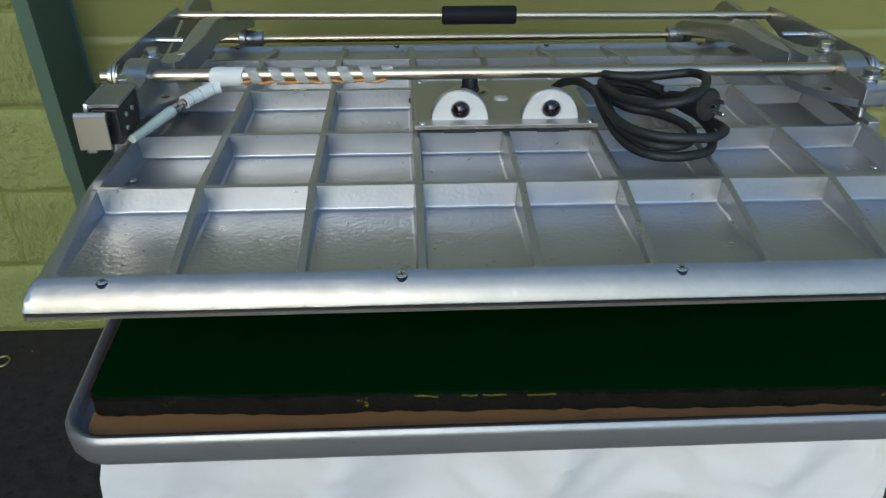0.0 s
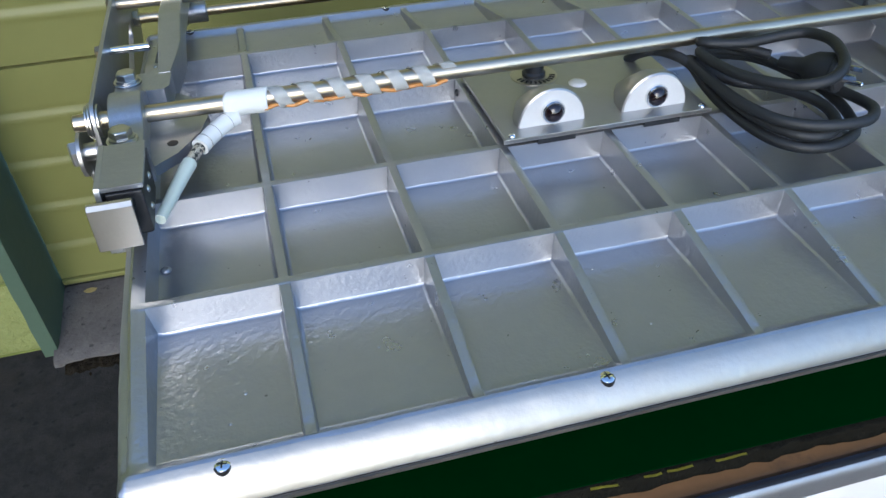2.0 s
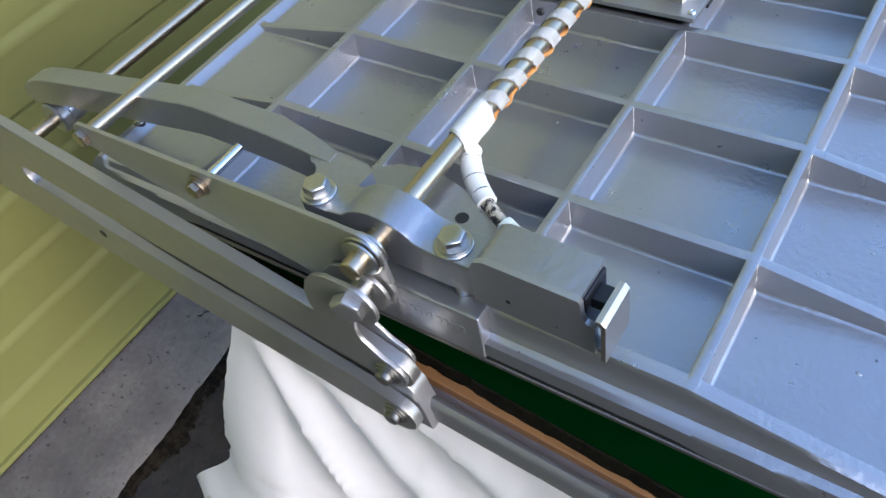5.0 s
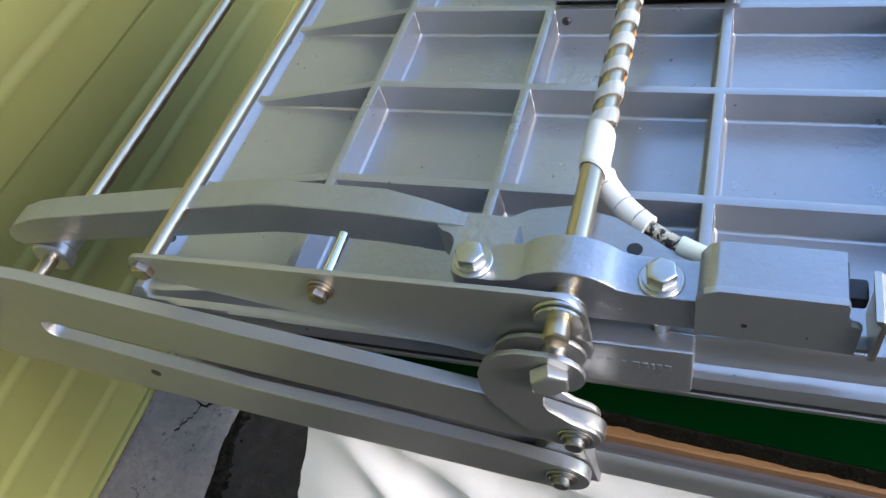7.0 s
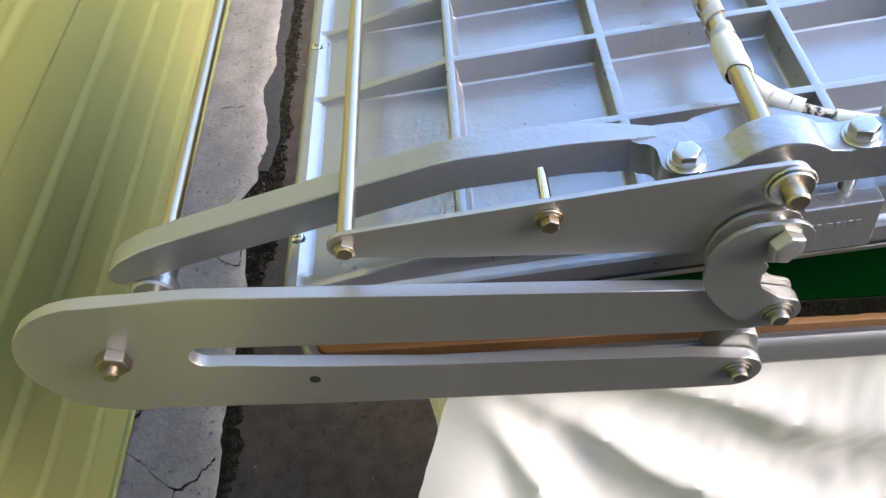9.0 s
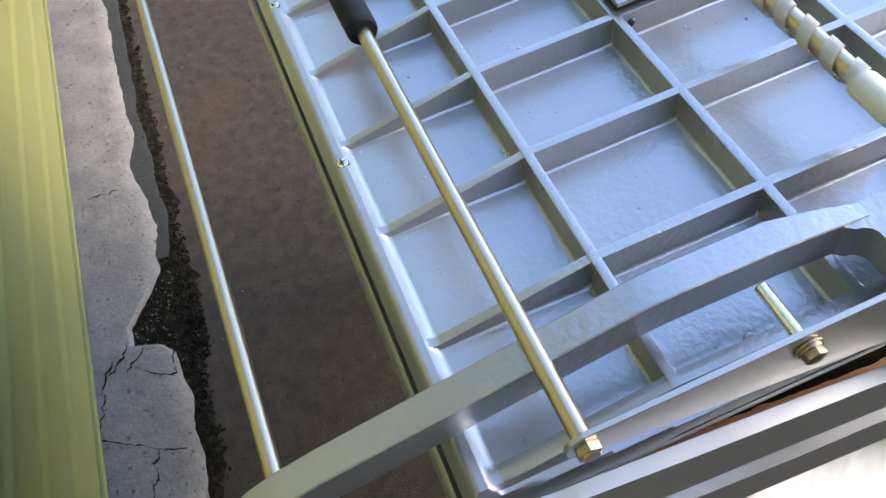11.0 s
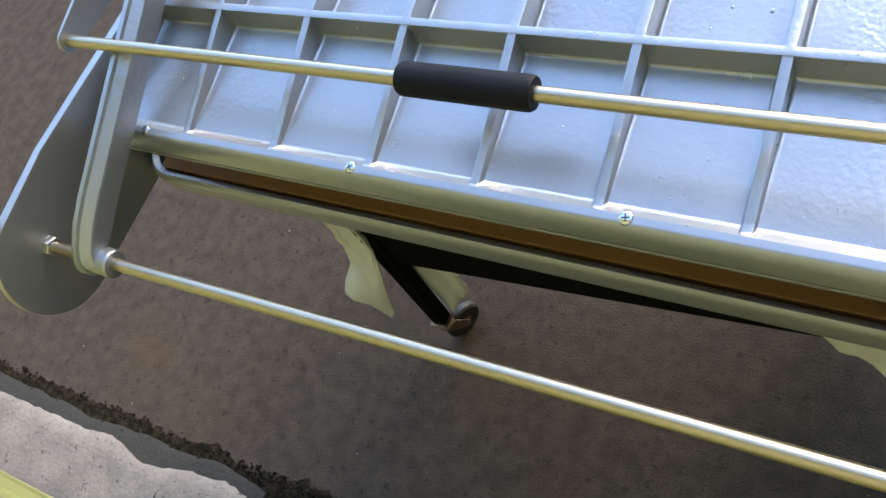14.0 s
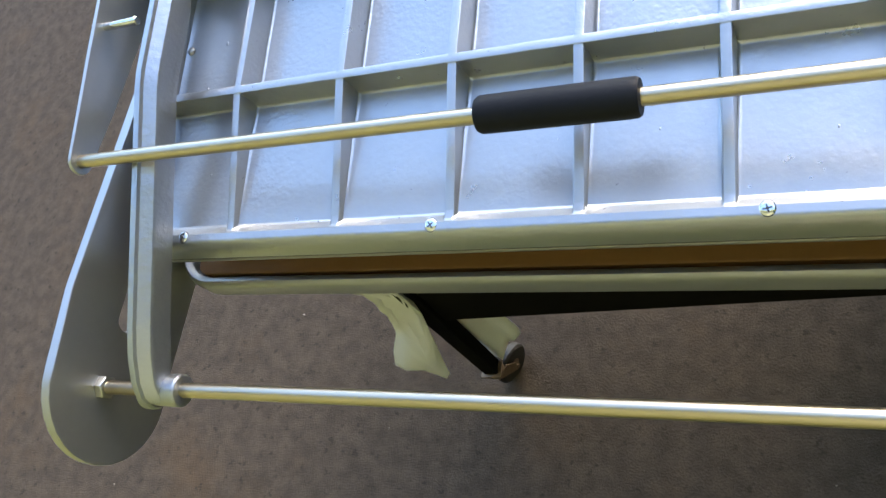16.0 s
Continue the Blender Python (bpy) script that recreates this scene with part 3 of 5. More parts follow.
# ---- cart ----
def cart():
    root = thing("utility_cart", (0, 0.15, 0), "black steel rolling cart under the draped press", "cart")
    xl, xa, ya, yb = -0.415, 0.410, -0.080, 0.445
    part("cart_top", box((xl - 0.004, ya - 0.02, 0.780), (xa + 0.002, yb + 0.005, 0.798), 0.003), CART, root)
    for y in (ya, yb):
        part("rail", box((xl, y - 0.018, 0.710), (xa, y + 0.018, 0.779), 0.003), CART, root)
    part("back_panel", box((xl + 0.012, yb - 0.004, 0.40), (xa - 0.012, yb + 0.004, 0.709), 0.002), CART, root)
    for x in (xl, xa):
        part("rail", box((x - 0.016, ya + 0.02, 0.77), (x + 0.016, yb - 0.02, 0.779), 0.003), CART, root)
        for y in (ya, yb):
            lean = -0.045 if x > 0 else 0.045
            leg = box((x - 0.014, y - 0.014, 0.1085), (x + 0.014, y + 0.014, 0.711), 0.003)
            for v in leg.verts:
                v.co.x += lean * (v.co.z - 0.1085) / 0.6
            part("leg", leg, CART, root)
            caster = part("caster", box((x - 0.02, y - 0.02, 0.1025), (x + 0.02, y + 0.02, 0.109), 0.002), RUSTY, root, "worn swivel caster")
            swivel = pose(x, y, 0, 0, 0, {(1, 1): 155, (1, 0): 40, (0, 1): 60, (0, 0): 20}[(int(x > 0), int(y > 0))]) @ Matrix.Scale(0.73, 4)
            bm = bmesh.new()
            add_lathe(bm, pose(0, 0, 0.118), [(0.022, 0), (0.026, 0.006), (0.026, 0.016), (0.02, 0.024)], 20)
            for s in (-1, 1):
                sx = s * 0.021
                prof = [(-0.02, 0.122), (0.022, 0.122), (0.050, 0.062), (0.046, 0.046), (0.032, 0.046)]
                sub = prism(prof, sx - 0.0018, sx + 0.0018)
                tmp = bpy.data.meshes.new("tmp")
                sub.to_mesh(tmp)
                sub.free()
                bm.from_mesh(tmp)
                bpy.data.meshes.remove(tmp)
            add_rod(bm, (-0.026, 0.040, 0.056), (0.026, 0.040, 0.056), 0.006, 12)
            part("fork", bm, RUSTY, caster, at=swivel)
            m = swivel @ pose(-0.014, 0.040, 0.056, 0, 90, 0)
            part("tyre", add_lathe(bmesh.new(), m, [(0.036, 0), (0.050, 0.001), (0.0555, 0.006), (0.056, 0.014), (0.0555, 0.022), (0.050, 0.027), (0.036, 0.028)], 32), TYRE, caster)
            part("hub", add_lathe(bmesh.new(), m, [(0.012, -0.001), (0.037, 0.003), (0.037, 0.025), (0.012, 0.029)], 24), RUSTY, caster)
    root.rotation_euler = (0, 0, radians(3.5))
    return root


cart()


def cloth():
    """A sheet laid over the cart's top, hanging over its edges in folds, bunched at one rear corner."""
    bm = bmesh.new()
    corners = [(-0.430, -0.128), (0.415, -0.128), (0.407, 0.474), (-0.438, 0.438)]
    n = 84
    per = []
    for c in range(4):
        (ax, ay), (bx, by) = corners[c], corners[(c + 1) % 4]
        per += [(ax + (bx - ax) * k / n, ay + (by - ay) * k / n + (0.034 * min(1, (n - k) / 22) * k / n if c == 2 else 0)) for k in range(n)]
    total = len(per)

    def ease(v):
        v = max(0.0, min(1.0, v))
        return v * v * (3 - 2 * v)

    def line(v, pts):
        for (a, p), (b, q) in zip(pts, pts[1:]):
            if v <= b:
                return p + (q - p) * max(0.0, (v - a) / (b - a))
        return pts[-1][1]

    def crisp(v):
        """Folds with a round crest and a sharp valley."""
        return 1 - 2 * math.sqrt(math.sin(v) ** 2 + 0.02)

    def hang(k):
        x, y = per[k]
        edge = 0.016 * math.sin(k * 0.17) + 0.010 * math.sin(k * 0.43 + 2) + 0.012 * noise.noise(Vector((k * 0.35, 4, 0)))
        u = (k % n) / n
        if k < n:
            return 0.44 - 0.14 * math.sin(math.pi * u) + 0.03 * u + edge
        if k < 2 * n:
            return 0.20 + 0.235 * ease((u - 0.86) / 0.14) + edge * (1 - u)
        if k < 3 * n:
            if x > 0.2:
                return line(x, ((0.29, 0.012), (0.31, 0.08), (0.335, 0.30), (0.352, 0.49), (0.366, 0.52), (0.376, 0.46), (0.386, 0.44), (0.393, 0.465), (0.400, 0.43), (0.407, 0.435)))
            return line(-x, ((0.185, 0.012), (0.215, 0.10), (0.24, 0.20), (0.28, 0.28), (0.33, 0.375), (0.36, 0.41), (0.44, 0.52)))
        return 0.585 - 0.10 * ease((u - 0.5) / 0.5) - 0.05 * ease((u - 0.16) / 0.06) * (1 - ease((u - 0.3) / 0.2)) + edge

    steps = 46
    cols = []
    for k in range(total):
        x, y = per[k]
        a, b = per[k - 4], per[(k + 4) % total]
        dx, dy = b[0] - a[0], b[1] - a[1]
        l = math.hypot(dx, dy)
        ox, oy = dy / l, -dx / l
        h = hang(k)
        u = (k % n) / n
        side = k // n
        near = min((abs(k - c), c % total) for c in (0, n, 2 * n, 3 * n, 4 * n))
        corner = ease(1 - near[0] / 14)
        col = []
        for s in range(steps + 1):
            drop = h * s / steps
            low = min(1, drop / 0.30)
            wander = 0.9 * noise.noise(Vector((k * 0.045, drop * 3, 7)))
            crumple = (0.004, 0.008, 0.008, 0.004)[side] * (3.6 if side == 0 else 1) * (1 - 2 * abs(noise.noise(Vector((k * 0.11, drop * 13, 3))))) * min(1, drop / 0.05) * (0.4 + 0.6 * low)
            crumple += (0.0015 if side == 3 else 0.003) * (1 - 2 * abs(noise.noise(Vector((k * 0.3, drop * 34, 8))))) * min(1, drop / 0.05)
            slide = 0.0
            if side == 3:
                # folds fan out from the rear corner, over a bunch tied up lower down
                run = 0.6 * u
                ang = math.atan2(run + 0.01, drop + 0.03)
                r = math.hypot(run, drop)
                out = 0.004 + (0.10 + 0.17 * ease(1 - u / 0.27)) * min(drop, 0.34) + 0.020 * crisp(ang * 7.5 + wander) * min(1, r / 0.22) * (0.4 + 0.6 * low)
                lump = ease(1 - abs(drop - 0.49) / 0.11) * ease(1 - u / 0.22)
                out += lump * (0.026 + 0.034 * (1 - 2 * abs(noise.noise(Vector((k * 0.22, drop * 24, 5))))))
                out -= 0.010 * ease(1 - abs(drop - 0.345) / 0.03) * ease(1 - u / 0.26)
                slide = 0.030 * lump
                out += corner * 0.010 * low
            elif side == 2:
                out = 0.008 + 0.008 * crisp(k * 0.32 + wander) * low + corner * 0.065 * ease((drop - 0.33) / 0.12)
                if x < -0.2:
                    out = 0.008 + 0.002 * crisp(k * 0.2 + wander) * low
            elif side == 1:
                out = 0.008 + (0.10 - 0.09 * ease((u - 0.8) / 0.15)) * drop + 0.008 * crisp(k * 0.16 + wander + drop) * low
            else:
                out = 0.008 + 0.05 * drop + 0.022 * crisp(k * 0.13 + wander + 4.5 * drop) * min(1, drop / 0.05) + corner * 0.03 * low
            out += crumple
            if side == 2 and -0.1 < x < 0.28:
                out = 0.010
            col.append(bm.verts.new((x + ox * out + (0.055 * drop * ease((0.405 - x) / 0.02) if side == 2 and x > 0.28 else 0), y + oy * out + slide, 0.8005 - drop - 0.004 * math.sin(math.pi * min(1, drop / 0.05)))))
        cols.append(col)
    for k in range(total):
        a, b = cols[k], cols[(k + 1) % total]
        for s in range(steps):
            bm.faces.new((a[s], b[s], b[s + 1], a[s + 1]))
    bm.faces.new([c[0] for c in cols])
    # a loose corner hanging inside the leg
    flap = [[bm.verts.new((0.285 + 0.118 * i / 12 + 0.004 * math.sin(j * 0.7), 0.440 + 0.007 * math.sin(i * 0.9) + 0.001 * j, 0.405 - (0.14 + 0.20 * min(1, i / 11) ** 1.2) * j / 8)) for i in range(13)] for j in range(9)]
    for a, b in zip(flap, flap[1:]):
        for i in range(12):
            bm.faces.new((a[i], a[i + 1], b[i + 1], b[i]))
    ob = solo("white_sheet", bm, CLOTH, "white cotton sheet draped over the cart under the press", "cloth")
    m = ob.modifiers.new("thickness", "SOLIDIFY")
    m.thickness = 0.0012
    return ob


cloth()

# ---- press ----
press = thing("dry_mount_press", (0, 0.2, 0.803), "large silver-painted dry mounting press with ribbed platen, raised open", "press")


def rounded_rect(x0, x1, y0, y1, r, n=6):
    pts = []
    for cx, cy, a in ((x1 - r, y0 + r, -90), (x1 - r, y1 - r, 0), (x0 + r, y1 - r, 90), (x0 + r, y0 + r, 180)):
        pts += [(cx + r * math.cos(radians(a + 90 * k / n)), cy + r * math.sin(radians(a + 90 * k / n))) for k in range(n + 1)]
    return pts


def ringed(levels, close_bottom=True, close_top=True):
    """Stacked outlines (list of points, z) joined into one body."""
    bm = bmesh.new()
    rings = [[bm.verts.new((x, y, z)) for x, y in pts] for pts, z in levels]
    m = len(rings[0])
    for lo, hi in zip(rings, rings[1:]):
        for k in range(m):
            bm.faces.new((lo[k], lo[(k + 1) % m], hi[(k + 1) % m], hi[k]))
    if close_bottom:
        bm.faces.new(rings[0][::-1])
    if close_top:
        bm.faces.new(rings[-1])
    return bm


TX0, TX1, TY0, TY1 = -0.462, 0.469, -0.182, 0.574


def tray():
    def r(inset, rad):
        return rounded_rect(TX0 + inset, TX1 - inset, TY0 + inset, TY1 - inset, rad)
    bm = ringed([(r(0.010, 0.035), 0.8030), (r(0.003, 0.042), 0.8070), (r(0.0, 0.045), 0.8150), (r(0.0, 0.045), 0.8360), (r(0.002, 0.043), 0.8410),
                 (r(0.005, 0.040), 0.8435), (r(0.0085, 0.036), 0.8425), (r(0.0115, 0.033), 0.8390)], close_top=False)
    body = part("tray", bm, TRAY, press, "silver-painted shallow cast tray")
    bm = ringed([(r(0.0115, 0.033), 0.8391), (r(0.014, 0.031), 0.8290), (r(0.022, 0.023), 0.8230), (r(0.03, 0.02), 0.8215)], close_bottom=False)
    part("tray_channel", bm, TRAY_IN, body, "silver-painted channel inside the tray rim, the sky's blue reflection put into its colour")
    for s in (-1, 1):
        prof = [(0.180, 0.8110), (0.240, 0.8110), (0.232, 0.8450), (0.222, 0.8630)] + arc(0.207, 0.8590, 0.015, 30, 180, 6) + [(0.186, 0.8400)]
        part("ear", prism(prof, s * 0.450, s * 0.4695, 0.002), TRAY, body)


tray()

board_mesh = ringed([(rounded_rect(-0.4385, 0.444, -0.161, 0.5585, 0.012), 0.8225), (rounded_rect(-0.4385, 0.444, -0.161, 0.5585, 0.012), 0.8378),
                                   (rounded_rect(-0.4365, 0.442, -0.159, 0.5565, 0.012), 0.8392)])
for v in board_mesh.verts:
    v.co.z -= 0.0075 * (0.559 - v.co.y) / 0.722 * (1 if v.co.z > 0.8250 else 0)
board = solo("hardboard", board_mesh, BROWN, "brown hardboard sheet lying in the press tray", "board")


PAD_TURN = pose(0, 0, 0, 0, 0, -1.2)  # the pad lies a little askew


def pad():
    root = thing("press_pad", (0, 0.2, 0.8420), "green felt-faced sponge pad with a charred black edge on the hardboard", "pad")
    bm = bmesh.new()
    outline = rounded_rect(-0.4355, 0.434, -0.149, 0.529, 0.014, 5)
    pts = []
    for (ax, ay), (bx, by) in zip(outline, outline[1:] + outline[:1]):
        m = max(1, int(math.hypot(bx - ax, by - ay) / 0.006))
        pts += [(ax + (bx - ax) * k / m, ay + (by - ay) * k / m) for k in range(m)]
    levels = []
    for z, inset in ((0.8316, 0.004), (0.8345, 0.0), (0.8450, 0.001), (0.8555, 0.0), (0.8568, 0.002)):
        ring = []
        for x, y in pts:
            d = inset + 0.0035 * noise.noise(Vector((x * 60, y * 60, z * 200))) + 0.003 * noise.noise(Vector((x * 17, y * 17, z * 60)))
            ring.append((x - math.copysign(d, x) if abs(x) > 0.41 else x, y + d if y < 0.2 else y - d))
        levels.append((ring, z))
    part("foam", ringed(levels), FOAM, root, "charred black sponge layer", PAD_TURN)
    part("felt", ringed([(rounded_rect(-0.4330, 0.431, -0.145, 0.526, 0.014), 0.8569), (rounded_rect(-0.4330, 0.431, -0.145, 0.526, 0.014), 0.8588)]), FELT, root, "dark green felt face", PAD_TURN)

    # torn edge of yellow sponge between foam and felt
    tear = bmesh.new()
    rows = []
    for x in np.linspace(-0.125, 0.030, 60):
        h = 0.0022 * abs(noise.noise(Vector((x * 55, 3, 0)))) + 0.0003
        y = -0.1495 + 0.002 * noise.noise(Vector((x * 40, 8, 0)))
        rows.append([tear.verts.new((x, y, 0.8562)), tear.verts.new((x, y - 0.001, 0.8562 + h)), tear.verts.new((x, y + 0.0012, 0.8562 + h)), tear.verts.new((x, y + 0.0016, 0.8562))])
    for a, b in zip(rows, rows[1:]):
        if noise.noise(Vector((a[0].co.x * 45, 21, 0))) < -0.02:
            continue
        for k in range(4):
            tear.faces.new((a[k], b[k], b[(k + 1) % 4], a[(k + 1) % 4]))
    part("torn_sponge", tear, SPONGE, root, "torn yellow sponge edge", PAD_TURN)


pad()

# platen casting: floor, ribs and rolled rim
RIB_X = [-0.434, -0.3265, -0.2135, -0.1055, 0.0, 0.1055, 0.2135, 0.3265, 0.434]
RIB_Y = [0.0, 0.138, 0.291, 0.428]
PY0, PY1, PX = -0.157, 0.5795, 0.453
FLOOR = -0.027


def platen_height(x, y):
    ax = abs(x)
    crest = 0.0
    if y < RIB_Y[0]:
        crest = -0.021 * min(1, (RIB_Y[0] - y) / 0.128)
    elif y > RIB_Y[-1]:
        crest = -0.022 * min(1, (y - RIB_Y[-1]) / 0.122)
    h = FLOOR
    wave = 0.0005 * noise.noise(Vector((x * 40, y * 40, 0)))

    def rib(d, top):
        half, foot, rise = 0.0038, 0.0055, top - FLOOR
        if d <= half:
            return top - 0.0006 * (d / half) ** 4
        if d <= foot:
            return top - 0.0006 - (rise * 0.88) * (d - half) / (foot - half)
        if d <= 0.0086:
            t = (d - foot) / (0.0086 - foot)
            return FLOOR + (rise * 0.12 - 0.0006) * (1 - t) ** 2
        return FLOOR
    for rx in RIB_X:
        h = max(h, rib(abs(x - rx) * (0.62 if abs(rx) > 0.43 else 1.0), crest))
    for ry in RIB_Y:
        if ax < 0.436:
            h = max(h, rib(abs(y - ry), 0.0))
    # band along front and back, rolled down to the rim
    for dy, start, roll in ((y - PY0, 0.0305, 0.021), (PY1 - y, 0.0270, 0.0105)):
        if dy < start:
            t = max(0, min(1, (start - dy) / 0.0095))
            h = max(h, FLOOR + (0.0070 * t ** 1.2))
        if dy < roll:
            k = (roll - dy) / roll
            h = min(h, -0.0200 - 0.0240 * (1 - max(0, 1 - k ** 1.45) ** (1 / 1.45)))
    dx = PX - ax
    if dx < 0.0125:
        k = (0.0125 - dx) / 0.0125
        h = min(h, crest - 0.040 * (1 - math.sqrt(max(0, 1 - k * k))))
        h = max(h, -0.0445)
    return h + wave


def lines_about(centres, offsets, lo, hi, extra=(), gap=0.016):
    vals = {round(v, 5) for v in extra}
    for c in centres:
        for o in offsets:
            for s in (-1, 1):
                v = c + s * o
                if lo <= v <= hi:
                    vals.add(round(v, 5))
    vals |= {lo, hi}
    out = sorted(vals)
    full = [out[0]]
    for a, b in zip(out, out[1:]):
        if b - a < 0.0002:
            continue
        m = int((b - a) / gap)
        for k in range(1, m + 1):
            full.append(a + (b - a) * k / (m + 1))
        full.append(b)
    return full


OFF = [0, 0.0030, 0.0038, 0.0046, 0.0055, 0.0063, 0.0073, 0.0086]
GX = lines_about(RIB_X[1:-1], OFF, -PX, PX, [s * (PX - d) for s in (-1, 1) for d in (0.0002, 0.0008, 0.002, 0.004, 0.007, 0.010, 0.0125, 0.015, 0.0190, 0.0212, 0.0250, 0.0285, 0.0330, 0.039)])
GY = lines_about(RIB_Y, OFF, PY0, PY1, [PY0 + d for d in (0.0002, 0.001, 0.0025, 0.005, 0.008, 0.012, 0.015, 0.017, 0.0185, 0.0197, 0.021, 0.0225, 0.025, 0.028, 0.0305, 0.032)]
                 + [PY1 - d for d in (0.0002, 0.0006, 0.0013, 0.0025, 0.004, 0.0058, 0.0075, 0.009, 0.0105, 0.0125, 0.0175, 0.0195, 0.022, 0.0245, 0.027, 0.0285)])
GX[0], GX[-1] = -PX, PX


def platen():
    bm = sheet(GX, GY, lambda x, y: Vector((x, y, platen_height(x, y))))
    body = part("platen", bm, SILVER, press, "silver-painted cast platen divided by ribs into shallow cells", PLATEN)
    bm = ringed([(rounded_rect(-PX + 0.004, PX - 0.004, PY0 + 0.003, PY1 - 0.003, 0.004), -0.0520), (rounded_rect(-PX, PX, PY0, PY1, 0.005), -0.0510),
                 (rounded_rect(-PX, PX, PY0, PY1, 0.005), -0.0475), (rounded_rect(-PX + 0.003, PX - 0.003, PY0 + 0.003, PY1 - 0.003, 0.004), -0.0468),
                 (rounded_rect(-PX + 0.003, PX - 0.003, PY0 + 0.003, PY1 - 0.003, 0.004), -0.044)], close_top=False)
    for off, zz in ((0.0012, -0.0470),):
        seam = ringed([(rounded_rect(-PX + off, PX - off, PY0 + off, PY1 - off, 0.004), zz), (rounded_rect(-PX + off, PX - off, PY0 + off, PY1 - off, 0.004), zz + 0.0011)])
        part("seam", seam, BLACK, body, "dark joint above the heating plate", PLATEN)
    part("heating_plate", bm, BRIGHT, body, "smooth aluminium heating plate under the casting", PLATEN)
    # worn bright roll of the front rim
    bm = bmesh.new()
    xs = list(np.linspace(-PX + 0.012, PX - 0.012, 90))
    prof = [0.0002, 0.001, 0.0025, 0.005, 0.008, 0.012, 0.015, 0.0185]
    rows = []
    for x in xs:
        lim = 0.0185 + 0.003 * noise.noise(Vector((x * 18, 2, 0)))
        rows.append([bm.verts.new((x, PY0 + min(d, lim) - 0.0009, platen_height(x, PY0 + min(d, lim)) + 0.0009)) for d in prof])
    for a, b in zip(rows, rows[1:]):
        for k in range(len(prof) - 1):
            bm.faces.new((a[k], b[k], b[k + 1], a[k + 1]))
    part("front_rim", bm, BRIGHT, body, "bright worn aluminium rim", PLATEN)
    for y, ups in ((-0.1420, -0.0226), (0.5645, -0.0204)):
        for x in ((-0.3835, -0.1240, 0.1265, 0.3835) if y < 0 else (-0.3895, -0.1295, 0.1195, 0.3775)):
            seat = part("screw_recess", add_lathe(bmesh.new(), PLATEN @ pose(x, y, ups), [(0.0058, -0.004), (0.0058, 0.0003), (0.0053, 0.0005), (0.001, 0.0008)], 24), BLACK, body)
            tilt = PLATEN @ pose(x, y, ups + 0.0004, 6 if y < 0 else -6, 0, 0)
            part("screw", add_lathe(bmesh.new(), tilt, [(0.0052, 0), (0.0052, 0.0007), (0.0045, 0.0013), (0.0030, 0.0017), (0.0008, 0.0018)], 20), CHROME, seat, "bright cross-head screw")
            for a in (25, 115):
                slot = bmesh.new()
                bmesh.ops.create_cube(slot, size=1, matrix=tilt @ pose(0, 0, 0.0015, 0, 0, a + 90 * x) @ Matrix.Diagonal((0.0062, 0.0010, 0.0009, 1)))
                part("cross_slot", slot, BLACK, seat)
    for x, y in ((-0.419, 0.071), (0.419, 0.071), (-0.419, 0.36), (0.419, 0.36)):
        part("screw", pan_screw(PLATEN @ pose(x, y, FLOOR + 0.001), 0.0046), SILVER_SMOOTH, body, "painted slotted screw")
    for s in (-1, 1):
        xa, xb = sorted((s * 0.4545, s * 0.4390))
        part("side_pad", box((xa, 0.137, -0.0440), (xb, 0.246, 0.0040), 0.0025), SILVER, body, "flat cast pad on the platen's side", PLATEN)
        rng = random.Random(6)
        y = 0.150
        while y < 0.205:
            w = rng.uniform(0.002, 0.0045)
            part("cast_mark", box((s * 0.4545 - 0.0005, y, -0.0185), (s * 0.4545 + 0.0005, y + w, -0.0125), 0.0003), SILVER, body, at=PLATEN)
            y += w + rng.choice((0.0015, 0.0015, 0.004))
    part("screw", pan_screw(PLATEN @ pose(-0.110, 0.2770, -0.012, 0, -90, 0), 0.0042), BLACK, body, "small dark screw in a rib", None)
    # paint drips and casting lumps
    rng = random.Random(11)
    bm = bmesh.new()
    for _ in range(40):
        i, x = rng.randrange(8), 0
        x = rng.uniform(RIB_X[i] + 0.015, RIB_X[i + 1] - 0.015)
        y = rng.choice([rng.uniform(-0.11, -0.02), rng.uniform(0.02, 0.12), rng.uniform(0.16, 0.275), rng.uniform(0.31, 0.41), rng.uniform(0.45, 0.54)])
        r = rng.uniform(0.0006, 0.0018)
        bmesh.ops.create_icosphere(bm, subdivisions=2, radius=r, matrix=pose(x, y, platen_height(x, y)) @ Matrix.Diagonal((1, rng.uniform(0.8, 1.6), 0.5, 1)))
    ob = part("casting_lumps", bm, SILVER, body, "small lumps in the painted casting", PLATEN)
    ob["kind"] = "stuff"
    return body


platen_body = platen()

SH_Y, SH_Z, SH_R = 0.2115, 0.0465, 0.0078
HD_Y, HD_Z, HD_TILT = 0.505, 0.043, -0.007
LR_Y, LR_SKEW, LR_Z, LR_TILT = 0.6985, 0.0130, -0.0436, -0.003


def swept(rings, bm=None):
    bm = bm or bmesh.new()
    vs = [[bm.verts.new(q) for q in ring] for ring in rings]
    m = len(vs[0])
    for a, b in zip(vs, vs[1:]):
        for k in range(m):
            bm.faces.new((a[k], a[(k + 1) % m], b[(k + 1) % m], b[k]))
    bm.faces.new(vs[0][::-1])
    bm.faces.new(vs[-1])
    return bm


